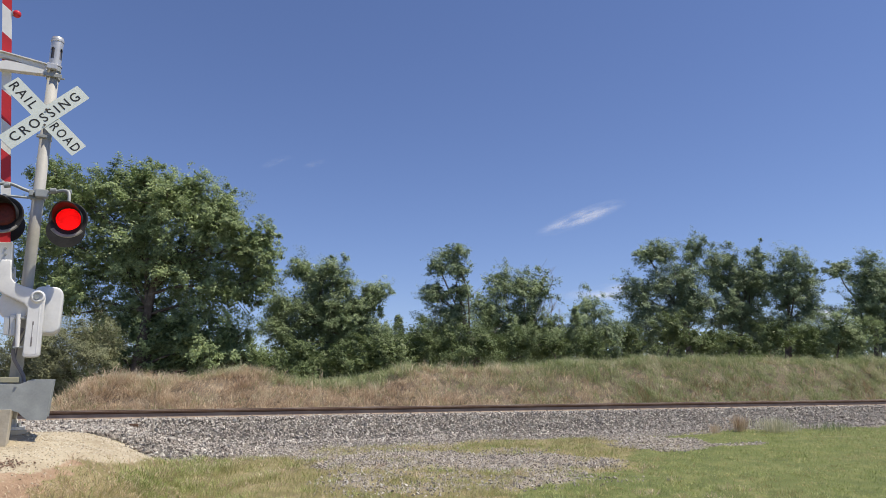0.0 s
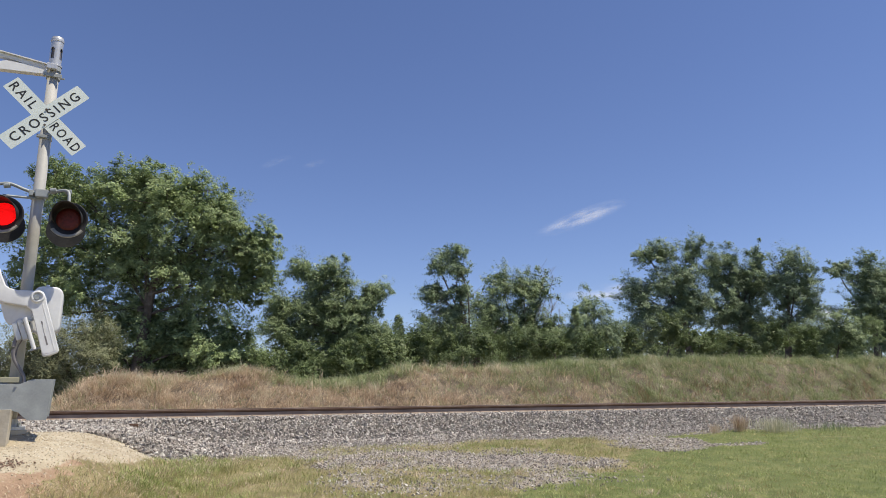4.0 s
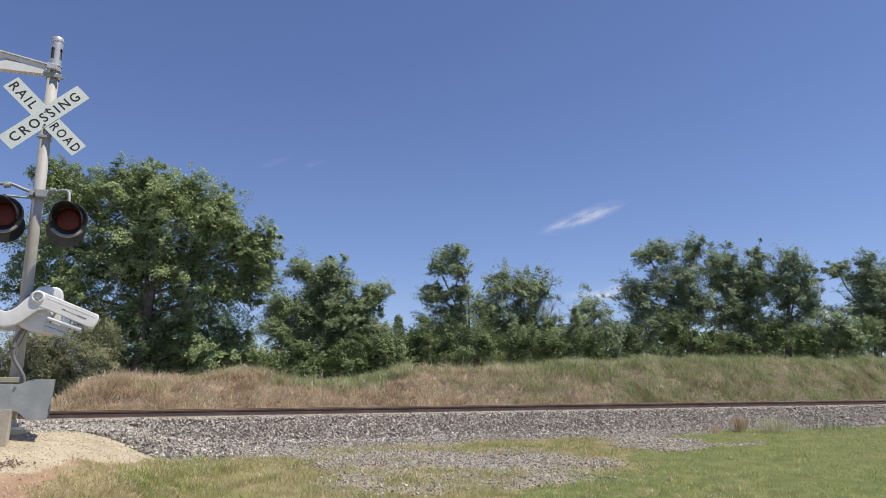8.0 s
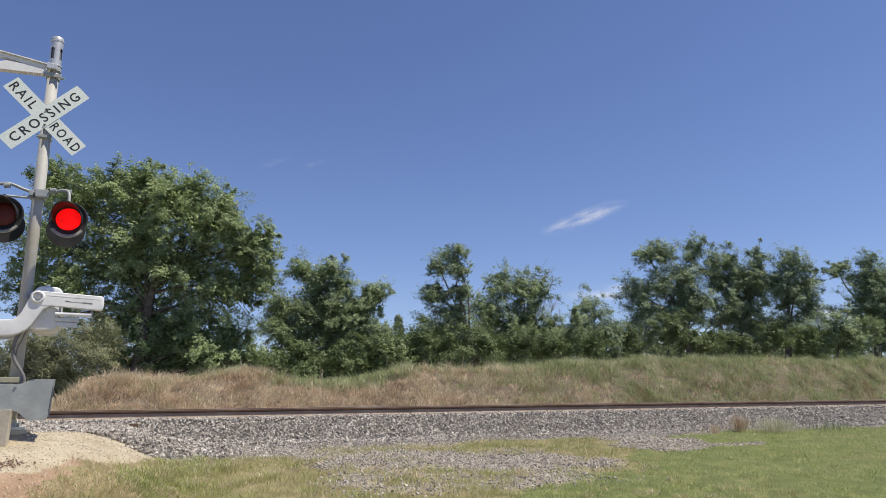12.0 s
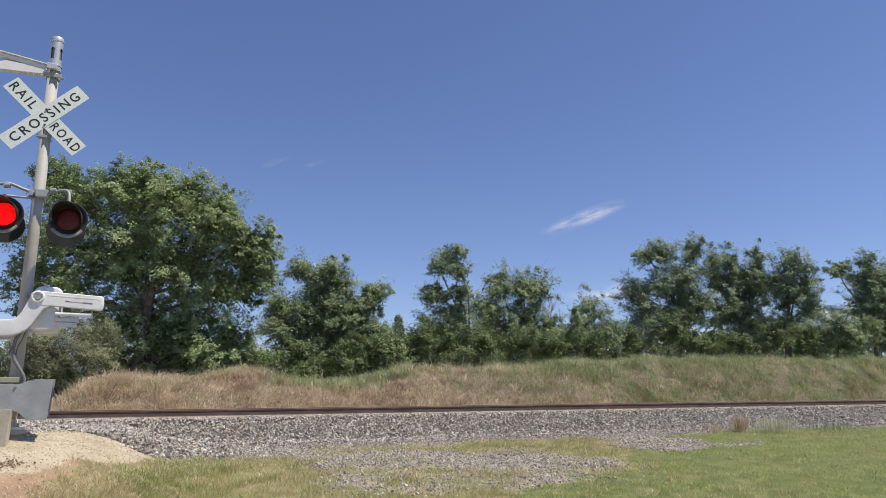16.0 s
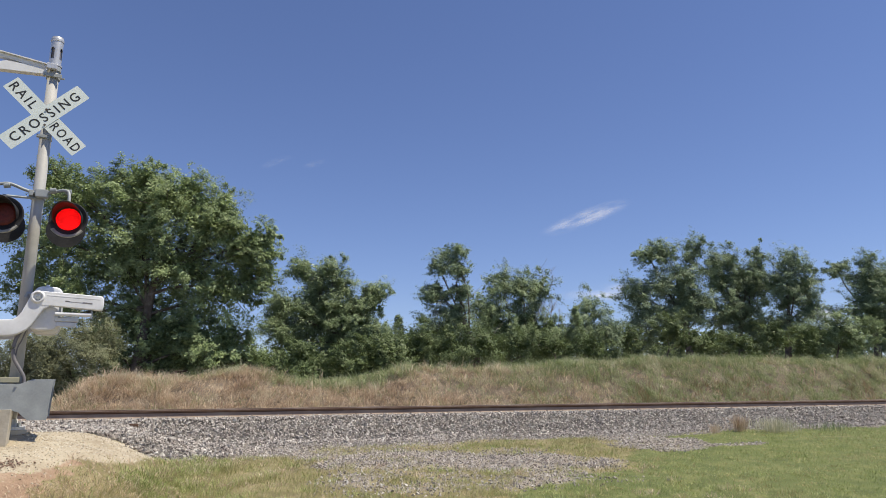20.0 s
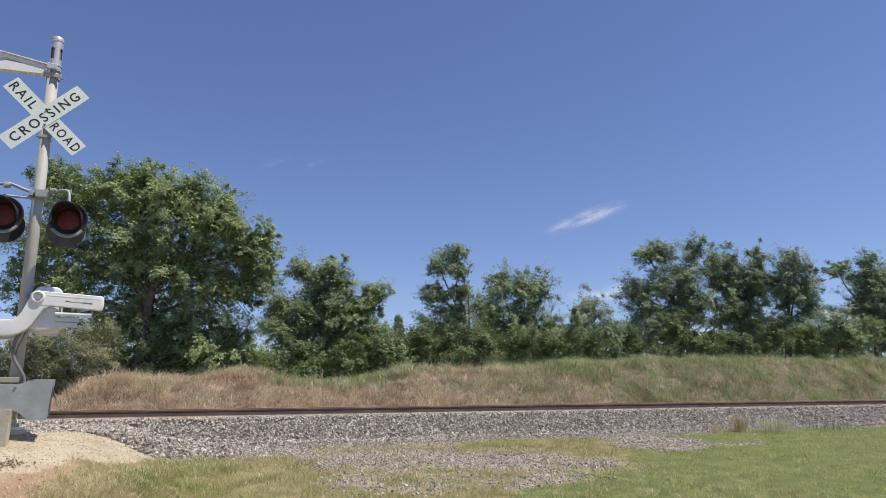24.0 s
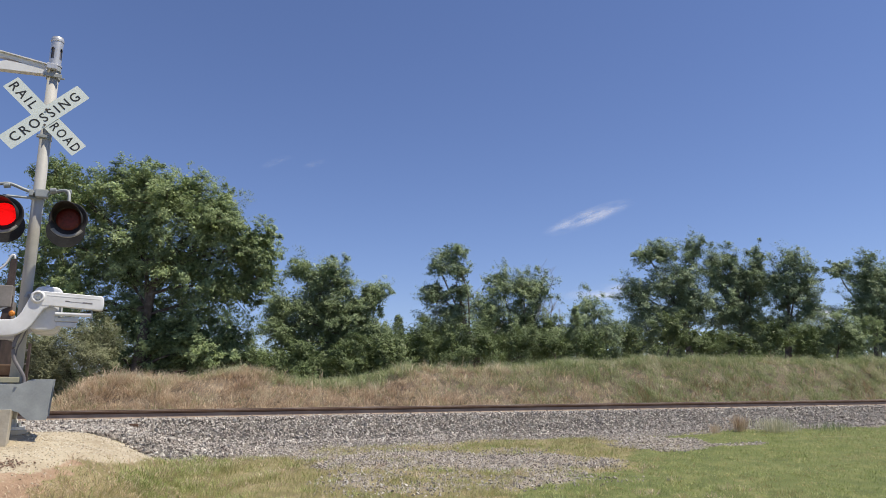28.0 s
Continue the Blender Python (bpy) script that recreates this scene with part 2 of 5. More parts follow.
# ---- mesh helpers ----
def soup(name, verts, template, material, parent=None, mats=None):
    """Many alike small pieces (n, k, 3) joined into one mesh, with the faces of the template for each."""
    n, k = verts.shape[:2]
    me = bpy.data.meshes.new(name)
    sizes = np.array([len(f) for f in template])
    flat = np.concatenate([np.array(f) for f in template])
    loops = (flat[None, :] + (np.arange(n) * k)[:, None]).ravel()
    totals = np.tile(sizes, n)
    me.vertices.add(n * k)
    me.vertices.foreach_set("co", verts.reshape(-1).astype(np.float32))
    me.loops.add(len(loops))
    me.loops.foreach_set("vertex_index", loops.astype(np.int32))
    me.polygons.add(len(totals))
    me.polygons.foreach_set("loop_start", (np.cumsum(totals) - totals).astype(np.int32))
    me.polygons.foreach_set("loop_total", totals.astype(np.int32))
    me.materials.append(material)
    me.update(calc_edges=True)
    ob = new(name, me)
    if parent:
        ob.parent = parent
    return ob


def part(name, bm, material, parent=None, label="", smooth=False):
    """Links a bmesh as one mesh object under a thing or a part."""
    me = bpy.data.meshes.new(name)
    bmesh.ops.recalc_face_normals(bm, faces=bm.faces[:])
    if smooth:
        for f in bm.faces:
            f.smooth = True
    bm.to_mesh(me)
    bm.free()
    me.materials.append(material)
    ob = new(name, me)
    if parent:
        ob.parent = parent
    if label:
        tagged(ob, label)
    return ob


def empty(name, m, label, category, group="", kind=""):
    ob = new(name)
    ob.matrix_world = m
    ob.empty_display_size = 0.1
    return tagged(ob, label, category, group, kind)


def bevel(bm, w, seg=2):
    if w:
        bmesh.ops.bevel(bm, geom=bm.edges[:], offset=w, segments=seg, affect="EDGES", profile=0.6, clamp_overlap=True)
    return bm


def box(x0, x1, y0, y1, z0, z1, w=0.0, bm=None, seg=2):
    b = bmesh.new()
    bmesh.ops.create_cube(b, size=1, matrix=Matrix.Translation(((x0 + x1) / 2, (y0 + y1) / 2, (z0 + z1) / 2)) @ Matrix.Diagonal((x1 - x0, y1 - y0, z1 - z0, 1)))
    bevel(b, w, seg)
    return join(bm, b)


def join(bm, b):
    if bm is None:
        return b
    me = bpy.data.meshes.new("tmp")
    b.to_mesh(me)
    b.free()
    bm.from_mesh(me)
    bpy.data.meshes.remove(me)
    return bm


def tube(a, b, r0, r1=None, seg=12, bm=None, cap=True):
    """A round bar from a to b."""
    a, b = Vector(a), Vector(b)
    d = b - a
    m = Matrix.Translation((a + b) / 2) @ d.to_track_quat("Z", "Y").to_matrix().to_4x4()
    bm = bm or bmesh.new()
    bmesh.ops.create_cone(bm, cap_ends=cap, segments=seg, radius1=r0, radius2=r0 if r1 is None else r1, depth=d.length, matrix=m)
    return bm


def pipe(points, r, seg=10):
    """A bent pipe through points."""
    bm = bmesh.new()
    pts = [Vector(p) for p in points]
    rings = []
    for i, p in enumerate(pts):
        d = (pts[min(i + 1, len(pts) - 1)] - pts[max(i - 1, 0)]).normalized()
        q = d.to_track_quat("Z", "Y")
        rings.append([bm.verts.new(p + q @ Vector((r * math.cos(k * math.tau / seg), r * math.sin(k * math.tau / seg), 0))) for k in range(seg)])
    for r0, r1 in zip(rings, rings[1:]):
        for k in range(seg):
            bm.faces.new((r0[k], r0[(k + 1) % seg], r1[(k + 1) % seg], r1[k]))
    bm.faces.new(rings[0][::-1])
    bm.faces.new(rings[-1])
    return bm


def curve_pts(points, n=8):
    """A smooth line through points."""
    P = [Vector(p) for p in points]
    P = [P[0] * 2 - P[1]] + P + [P[-1] * 2 - P[-2]]
    out = []
    for i in range(1, len(P) - 2):
        for k in range(n):
            u = k / n
            a, b, c, d = P[i - 1:i + 3]
            out.append(0.5 * (2 * b + (c - a) * u + (2 * a - 5 * b + 4 * c - d) * u * u + (3 * b - a - 3 * c + d) * u ** 3))
    return out + [P[-2]]


def slab(outline, y0, y1, w=0.0, bm=None, seg=2):
    """An outline in x and z, extruded along y."""
    b = bmesh.new()
    lo = [b.verts.new((x, y0, z)) for x, z in outline]
    hi = [b.verts.new((x, y1, z)) for x, z in outline]
    n = len(lo)
    b.faces.new(lo)
    b.faces.new(hi[::-1])
    for i in range(n):
        b.faces.new((lo[i], hi[i], hi[(i + 1) % n], lo[(i + 1) % n]))
    bmesh.ops.recalc_face_normals(b, faces=b.faces[:])
    if w:
        keep = [e for e in b.edges if abs(e.verts[0].co.y - e.verts[1].co.y) < 1e-6]
        bmesh.ops.bevel(b, geom=keep, offset=w, segments=seg, affect="EDGES", profile=0.6, clamp_overlap=True)
    return join(bm, b)


def lathe(profile, seg=24, axis="z"):
    """A round body: (radius, height) from bottom to top."""
    bm = bmesh.new()
    rings = []
    for r, h in profile:
        rings.append([bm.verts.new((r * math.cos(k * math.tau / seg), r * math.sin(k * math.tau / seg), h)) for k in range(seg)])
    for a, b in zip(rings, rings[1:]):
        for k in range(seg):
            bm.faces.new((a[k], a[(k + 1) % seg], b[(k + 1) % seg], b[k]))
    bm.faces.new(rings[0][::-1])
    bm.faces.new(rings[-1])
    if axis == "y":
        bmesh.ops.rotate(bm, verts=bm.verts[:], matrix=Matrix.Rotation(radians(90), 3, "X"))
    return bm


# ---- the ground: one sheet to the horizon ----
def build_ground():
    def grow(a, b, step):
        mid = np.arange(a, b + step / 2, step)
        d = step * 1.35 ** np.arange(1, 34)
        d = np.cumsum(d)
        d = d[d < 2600]
        return np.concatenate([a - d[::-1], mid, b + d])
    S = np.unique(np.concatenate([grow(-9, 40, 0.25), np.arange(-3.0, 0.8, 0.04)]).round(3))
    T = np.unique(np.concatenate([grow(5, 27, 0.16), np.arange(7.8, 9.8, 0.035)]).round(3))
    s, t = np.meshgrid(S, T, indexing="ij")
    z = ground_z(s, t)
    z = np.where((np.abs(s) > 120) | (t < -60) | (t > 90), z * 0.3, z)
    v = Wn(s, t, z).reshape(-1, 3)
    ns, nt_ = s.shape
    i, j = np.meshgrid(np.arange(ns - 1), np.arange(nt_ - 1), indexing="ij")
    a = (i * nt_ + j).ravel()
    quads = np.stack([a, a + nt_, a + nt_ + 1, a + 1], -1)
    me = bpy.data.meshes.new("ground")
    me.vertices.add(len(v))
    me.vertices.foreach_set("co", v.astype(np.float32).ravel())
    me.loops.add(quads.size)
    me.loops.foreach_set("vertex_index", quads.astype(np.int32).ravel())
    me.polygons.add(len(quads))
    me.polygons.foreach_set("loop_start", (np.arange(len(quads)) * 4).astype(np.int32))
    me.polygons.foreach_set("loop_total", np.full(len(quads), 4, np.int32))
    for k in ("verge", "bed", "bank"):
        me.materials.append(M[k])
    near = (t > 5.8) & (s > -8) & (s < 36) & (t < 16)
    for name, w in (("lawn_weight", lushness(s, t) * (t < 16) * ss(3.0, 4.2, s)), ("grit_weight", gravel_mask(s, t) * near), ("dirt_weight", dirt_mask(s, t) * near), ("pad_weight", pad_mask(s, t) * near)):
        me.attributes.new(name, "FLOAT", "POINT").data.foreach_set("value", w.ravel().astype(np.float32))
    sc, tc_ = ((s[:-1, :-1] + s[1:, 1:]) / 2).ravel(), ((t[:-1, :-1] + t[1:, 1:]) / 2).ravel()
    me.polygons.foreach_set("material_index", cover(sc, tc_).astype(np.int32))
    me.polygons.foreach_set("use_smooth", np.ones(len(quads), bool))
    me.update(calc_edges=True)
    tagged(new("ground", me), "uneven grassy trackside ground with gravel, dirt and a bank", "ground", kind="structure")


def side_t(s):
    """Where the ballast beside the pad begins."""
    return np.interp(s, (-0.5, 0.1, 0.8, 1.2), (11.3, 12.4, 13.1, 13.4))


def pad_edge(t):
    return np.interp(t, (8.5, 8.9, 9.05, 9.4, 10.5, 12.6), (-1.7, -1.3, -1.17, -0.97, -0.62, -0.15))


def pad_mask(s, t):
    """1 on the pale limestone pad round the signal."""
    e = 0.16 * wob(s, t, 2.3, 1)
    return ss(0.12, -0.12, s - pad_edge(t) + e) * ss(8.5, 8.75, t + e) * ss(12.15, 11.85, t - 0.25 * np.clip(s + 1, -1, 1) + e)


def spot(s, t, cs, ct, rs, rt, e, turn=0.0):
    """1 inside an uneven oval of the plan, 0 outside."""
    c, d = math.cos(turn), math.sin(turn)
    u, v = (s - cs) * c + (t - ct) * d, -(s - cs) * d + (t - ct) * c
    return ss(1.15, 0.65, (u / rs) ** 2 + (v / rt) ** 2 + e)


def gravel_mask(s, t):
    """How much stray ballast lies on the ground in front of the track."""
    e = 0.5 * wob(s, t, 1.1, 2.5) + 0.25 * wob(s, t, 3.1, 4.5)
    strip = ss(14.0, 14.6, t + 0.4 * e - 0.4 * ss(12, 14, s))
    left = ss(3.6, 1.8, s + 0.6 * e) * ss(12.9, 13.5, t + 0.5 * e + 0.35 * np.clip(s - 1, 0, 2))
    mixed = 0.62 * ss(1.7, 2.7, s + 0.6 * e) * ss(7.4, 6.2, s + 0.5 * e) * ss(9.0, 9.8, t + 0.4 * e) * (0.75 + 0.9 * e)
    wedge = np.maximum(spot(s, t, 5.6, 11.6, 2.1, 1.0, e, -0.3), 0.9 * spot(s, t, 3.6, 12.4, 1.5, 1.1, e))
    far = np.maximum(0.95 * spot(s, t, 9.9, 13.3, 1.35, 1.5, e), 0.8 * spot(s, t, 11.2, 12.5, 1.6, 0.22, e))
    g = np.maximum.reduce([strip, left, mixed, wedge, far])
    g = g * (1 - 0.9 * spot(s, t, 7.3, 13.55, 1.9, 0.75, e))
    return np.clip(g, 0, 1) * (t < 15.6) * (1 - pad_mask(s, t))


def lushness(s, t):
    edge = np.interp(t, (8.8, 10.1, 10.5, 12.1, 13.9, 15.2), (4.1, 5.4, 7.0, 8.4, 9.5, 10.5))
    g = ss(-0.5, 0.9, s - edge + 0.7 * wob(s, t, 1.1, 5)) * (0.92 + 0.3 * wob(s, t, 0.6, 8))
    g = g * (1 - 0.35 * ss(0.3, 0.9, wob(s * 0.45, t * 1.5, 0.8, 3)))
    return np.clip(np.maximum(g, 0.30 + 0.35 * wob(s, t, 1.7, 1)), 0.05, 0.97)


def dirt_mask(s, t):
    """1 on the bare reddish dirt in front of the pad."""
    e = s - pad_edge(t) + 0.05 - 0.30 * ss(8.9, 8.2, t) - 0.2 * wob(s, t, 2.0) - 0.10 * wob(s, t, 9.0)
    return ss(0.16, -0.12, e) * ss(6.4, 6.9, t) * ss(9.8, 9.4, t)


def cover(s, t):
    """Ground cover by place: 0 the verge, 1 ballast, 2 bank soil."""
    c = np.zeros(s.shape, int)
    ragged = np.random.default_rng(3).normal(0, 0.07, s.shape)
    gm = gravel_mask(s, t) + 1.5 * ragged
    c[(gm > 0.8) & (t > 14.2) & (s > -8) & (s < 36)] = 1
    c[(t > 15.0) & (t < 20.8)] = 1
    c[(s < 0.75 + 0.2 * wob(s, t, 2.0) + ragged) & (t > side_t(s) + 0.15 + ragged) & (t < 16) & (pad_mask(s, t) <= 0.5)] = 1
    c[(t >= 20.8) & (t < 40)] = 2
    return c


build_ground()

# ---- track ----
def rail_bm(length):
    h = 0.186
    half = [(0.0762, 0), (0.0762, 0.011), (0.030, 0.026), (0.012, 0.040), (0.0087, 0.075), (0.0095, 0.118), (0.014, 0.132), (0.036, 0.141), (0.0372, 0.172), (0.031, 0.182), (0.018, h)]
    prof = half + [(-x, z) for x, z in half[::-1]]
    bm = bmesh.new()
    ends = [[bm.verts.new((sx * length / 2, y, z)) for y, z in prof] for sx in (-1, 1)]
    n = len(prof)
    for i in range(n):
        bm.faces.new((ends[0][i], ends[1][i], ends[1][(i + 1) % n], ends[0][(i + 1) % n]))
    bm.faces.new(ends[0][::-1])
    bm.faces.new(ends[1])
    return bm


def track():
    th = empty("railway_track", Matrix.Translation(W(0, RAIL_T + GAUGE / 2, TIE_TOP)) @ Matrix.Rotation(TRACK, 4, "Z"), "single railway track of rusty rails on grey ballast", "railway track", kind="structure")
    for side in (-1, 1):
        r = part("rail", rail_bm(900), M["rail_web"], th, "rusty steel rail with a worn top")
        r.location = (0, side * GAUGE / 2, 0)
        me = r.data
        me.materials.append(M["rail_head"])
        me.materials.append(M["rust"])
        for p in me.polygons:
            c = p.center
            if c.z > 0.18:
                p.material_index = 1
            elif c.z > 0.10:
                p.material_index = 2
    tie = spike = plate = None
    for i in range(-24, 70):
        x = i * 0.495 + rng.normal(0, 0.012)
        if tie is None:
            tie = part("tie", box(-0.115, 0.115, -1.3, 1.3, -0.178, -0.006, 0.008), M["tie"], th, "weathered timber tie")
            plate = part("tie_plate", box(-0.09, 0.09, -0.16, 0.16, -0.006, 0.006), M["rust"], th)
            bm = box(-0.008, 0.008, -0.008, 0.008, -0.01, 0.035)
            spike = part("spike", box(-0.016, 0.016, -0.018, 0.022, 0.03, 0.055, 0.004, bm), M["rail_web"], th)
            a, b, c = tie, plate, spike
        else:
            a, b, c = tie.copy(), plate.copy(), spike.copy()
            for o in (a, b, c):
                scene.collection.objects.link(o)
        a.location = (x, 0, 0)
        b.location = (x, -GAUGE / 2, 0)
        c.location = (x + rng.normal(0, 0.06), -GAUGE / 2 - 0.088, 0.0)
        c.rotation_euler = (rng.normal(0, 0.1), rng.normal(0, 0.12), 0)
    return th


track()


# ---- loose stones ----
def stones(name, s, t, size, material, label, lift=0.2, pile=0.0):
    """Broken stones lying on the ground at s, t."""
    n = len(s)
    z = ground_z(s, t)
    base = np.array([(1, 0.3, 0), (-1, -0.2, 0.1), (0.2, 1, 0), (-0.3, -1, 0), (0, 0.2, 1), (0.1, -0.1, -1)], float) * 0.62
    v = base[None] * (1 + rng.normal(0, 0.12, (n, 6, 3))) + rng.normal(0, 0.13, (n, 6, 3))
    v *= (size[:, None] * rng.uniform(0.55, 1.25, (n, 3)))[:, None, :]
    q = rng.normal(0, 1, (n, 4))
    q /= np.linalg.norm(q, axis=1)[:, None]
    w, x, y, zz = q.T
    R = np.stack([1 - 2 * (y * y + zz * zz), 2 * (x * y - zz * w), 2 * (x * zz + y * w), 2 * (x * y + zz * w), 1 - 2 * (x * x + zz * zz), 2 * (y * zz - x * w),
                  2 * (x * zz - y * w), 2 * (y * zz + x * w), 1 - 2 * (x * x + y * y)], -1).reshape(n, 3, 3)
    v = np.einsum("nij,nkj->nki", R, v) + Wn(s, t, z + size * (lift + pile * rng.random(n)))[:, None, :]
    f = [(0, 2, 4), (2, 1, 4), (1, 3, 4), (3, 0, 4), (2, 0, 5), (1, 2, 5), (3, 1, 5), (0, 3, 5)]
    ob = soup(name, v, f, material)
    ob.data.shade_flat()
    return tagged(ob, label, "gravel", kind="stuff")


def scatter(n, s0, s1, t0, t1, density):
    """Places in a stretch of the plan, kept by a density from 0 to 1; more of them where s is small."""
    s = s0 + (s1 - s0) * rng.random(n) ** 1.35
    t = rng.uniform(t0, t1, n)
    k = rng.random(n) < density(s, t)
    return s[k], t[k]


_s, _t = scatter(52000, -6, 38, 14.9, 16.96, lambda s, t: np.ones_like(s))
stones("ballast", _s, _t, rng.uniform(0.026, 0.064, len(_s)), M["stone"], "grey crushed-stone ballast heaped along the rail", 0.12, 0.5)
_s, _t = scatter(3000, -7, 40, 17.2, 20.6, lambda s, t: np.ones_like(s))
stones("ballast", _s, _t, rng.uniform(0.04, 0.08, len(_s)), M["stone"], "grey crushed-stone ballast between and behind the rails")
_s, _t = scatter(78000, -1, 24, 9.0, 15.1, lambda s, t: gravel_mask(s, t) * 0.9)
stones("stray_gravel", _s, _t, rng.uniform(0.014, 0.05, len(_s)), M["stone"], "stray grey gravel spread thinly into the grass", 0.12)
_s, _t = scatter(12000, -7, 1.2, 11.2, 15.4, lambda s, t: ss(1.2, 0.6, s) * (1 - pad_mask(s, t)) * (t > side_t(s)))
stones("ballast", _s, _t, rng.uniform(0.026, 0.068, len(_s)), M["stone"], "grey ballast behind the pale pad", 0.15, 0.6)
_s, _t = scatter(26000, -4, 0.6, 8.0, 12.3, lambda s, t: np.maximum(pad_mask(s, t), 0.13 * ss(0.5, 0.0, s - pad_edge(t)) * (t < 9.6)))
stones("pad_gravel", _s, _t, rng.uniform(0.009, 0.028, len(_s)), M["lime"], "pale cream limestone gravel round the signal", -0.2)


_s, _t = scatter(15000, -4, 0.8, 6.4, 9.6, lambda s, t: 0.9 * (s - pad_edge(t) < 0.5 + 0.25 * wob(s, t, 2.0)) * (1 - pad_mask(s, t)))
stones("dirt_clods", _s, _t, rng.uniform(0.005, 0.018, len(_s)), M["clod"], "crumbled reddish dirt and pale grit", -0.15)


_s, _t = -1.8 + rng.normal(0, 0.11, 150), 8.80 + rng.normal(0, 0.06, 150)
stones("dirt_clods", _s, _t, rng.uniform(0.008, 0.024, 150), M["rust_dirt"], "small heap of dark red-brown clods on the dirt", 0.15, 1.0)


# ---- grass ----
def blades(name, s, t, height, width, lean, material, label, category="grass", wind=0.0, way=None, short=False):
    """Bent grass blades standing on the ground; way: the direction in which each one bends."""
    n = len(s)
    z = ground_z(s, t) - 0.01
    foot = Wn(s, t, z)
    a = rng.uniform(0, math.tau, n)
    side = np.stack([np.cos(a), np.sin(a), np.zeros(n)], -1) * width[:, None] / 2
    b = rng.uniform(0, math.tau, n) if way is None else way + rng.normal(0, 0.35, n)
    bend = np.stack([np.cos(b) * lean + wind, np.sin(b) * lean, np.zeros(n)], -1) * height[:, None]
    up = np.zeros((n, 3))
    up[:, 2] = height
    rise = np.clip(1 - 0.45 * lean, 0.25, 1)[:, None]
    tip = foot + up * rise + bend
    if short:
        v, faces = np.stack([foot - side, foot + side, tip], 1), [(0, 1, 2)]
    else:
        mid = foot + up * 0.62 * (0.5 + 0.5 * rise) + bend * 0.33
        v, faces = np.stack([foot, mid + side, tip, mid - side], 1), [(0, 1, 2, 3)]
    return tagged(soup(name, v, faces, material), label, category, kind="stuff")


def tussocks(name, n, per, s0, s1, t0, t1, density, radius, height, width, lean, material, label, category="grass", wind=0.0):
    """Rounded tussocks: in each one the blades stand in the middle and fall over at the rim."""
    s, t = scatter(n, s0, s1, t0, t1, density)
    m = len(s)
    r = rng.uniform(*radius, m) * np.exp(rng.normal(0, 0.25, m))
    h = rng.uniform(*height, m) * (1 + 0.35 * wob(s, t, 0.9, 3) + 0.25 * wob(s, t, 2.6, 1)) * (0.55 + 0.45 * ss(20.4, 22.0, t)) * (1 - 0.2 * ss(24, 25.5, t))
    tilt, tip = rng.uniform(0, math.tau, m), np.abs(rng.normal(0, 0.35, m))
    s, t, r, h, tilt, tip = (np.repeat(q, per) for q in (s, t, r, h, tilt, tip))
    k = len(s)
    q, a = np.sqrt(rng.random(k)), rng.uniform(0, math.tau, k)
    fall = lean[0] + (lean[1] - lean[0]) * q * rng.uniform(0.5, 1.2, k)
    way = np.arctan2(np.sin(a) * q + np.sin(tilt) * tip, np.cos(a) * q + np.cos(tilt) * tip) + TRACK
    hh = h * (1 - 0.35 * q) * rng.uniform(0.55, 1.1, k)
    return blades(name, s + 0.6 * r * q * np.cos(a), t + 0.6 * r * q * np.sin(a), hh, rng.uniform(*width, k), fall, material, label, category, wind, way)


def tufts(n, per, s0, s1, t0, t1, density, spread):
    """Places of blades in tufts, and the ways in which they bend out from each tuft."""
    s, t = scatter(n, s0, s1, t0, t1, density)
    s, t = np.repeat(s, per), np.repeat(t, per)
    ds, dt = rng.normal(0, spread, len(s)), rng.normal(0, spread, len(t))
    return s + ds, t + dt, np.arctan2(dt, ds) + TRACK


def greenness(s, t):
    """0 where the bank is dry, 1 where it is green."""
    g = ss(8.5, 17.0, s + 3.0 * wob(s, t, 0.45, 1) + 0.9 * (t - 22))
    crest = ss(22.9, 24.0, t) * ss(2.0, 3.2, s) * ss(9.5, 7.0, s)
    return np.clip(np.maximum.reduce([g, 0.9 * crest, 0.55 * ss(23.4, 24.6, t) * ss(0.0, 0.6, wob(s, t, 0.8, 9))]), 0.06, 0.88)


def bank_cover(s, t):
    return np.clip(0.85 + 0.5 * wob(s, t, 0.9, 6), 0.62, 1) * ss(-5.2, -3.6, s) * ss(20.3, 20.9, t)


tussocks("dry_grass", 8600, 26, -5, 42, 20.3, 26.0, lambda s, t: bank_cover(s, t) * (1 - greenness(s, t)), (0.13, 0.40), (0.20, 0.70), (0.007, 0.016), (0.2, 1.8), M["drygrass"], "tall dry tan grass covering the bank in tussocks", wind=0.15)
tussocks("bank_grass", 13500, 24, -5, 48, 20.3, 27.0, lambda s, t: np.maximum(bank_cover(s, t), 0.7 * ss(12, 18, s)) * greenness(s, t), (0.16, 0.42), (0.30, 0.70), (0.008, 0.018), (0.2, 1.6), M["greengrass"], "tall grey-green grass bending on the bank", wind=-0.35)
tussocks("sorrel", 1100, 20, 11, 36, 20.4, 22.6, lambda s, t: ss(-0.2, 0.5, wob(s, t, 0.7, 1.5)) * ss(11, 14, s), (0.12, 0.3), (0.25, 0.5), (0.007, 0.014), (0.1, 0.9), M["sorrel"], "reddish-brown weeds low on the green bank", "weed")
tussocks("pale_wisps", 2800, 16, -4.2, 34, 22.2, 25.6, lambda s, t: ss(-0.1, 0.5, wob(s, t, 1.1, 3.3)) * ss(-4.6, -3.4, s), (0.12, 0.26), (0.4, 0.75), (0.005, 0.010), (0.2, 1.3), M["wisp"], "pale greenish wispy grass tufts along the bank's crest", wind=-0.3)
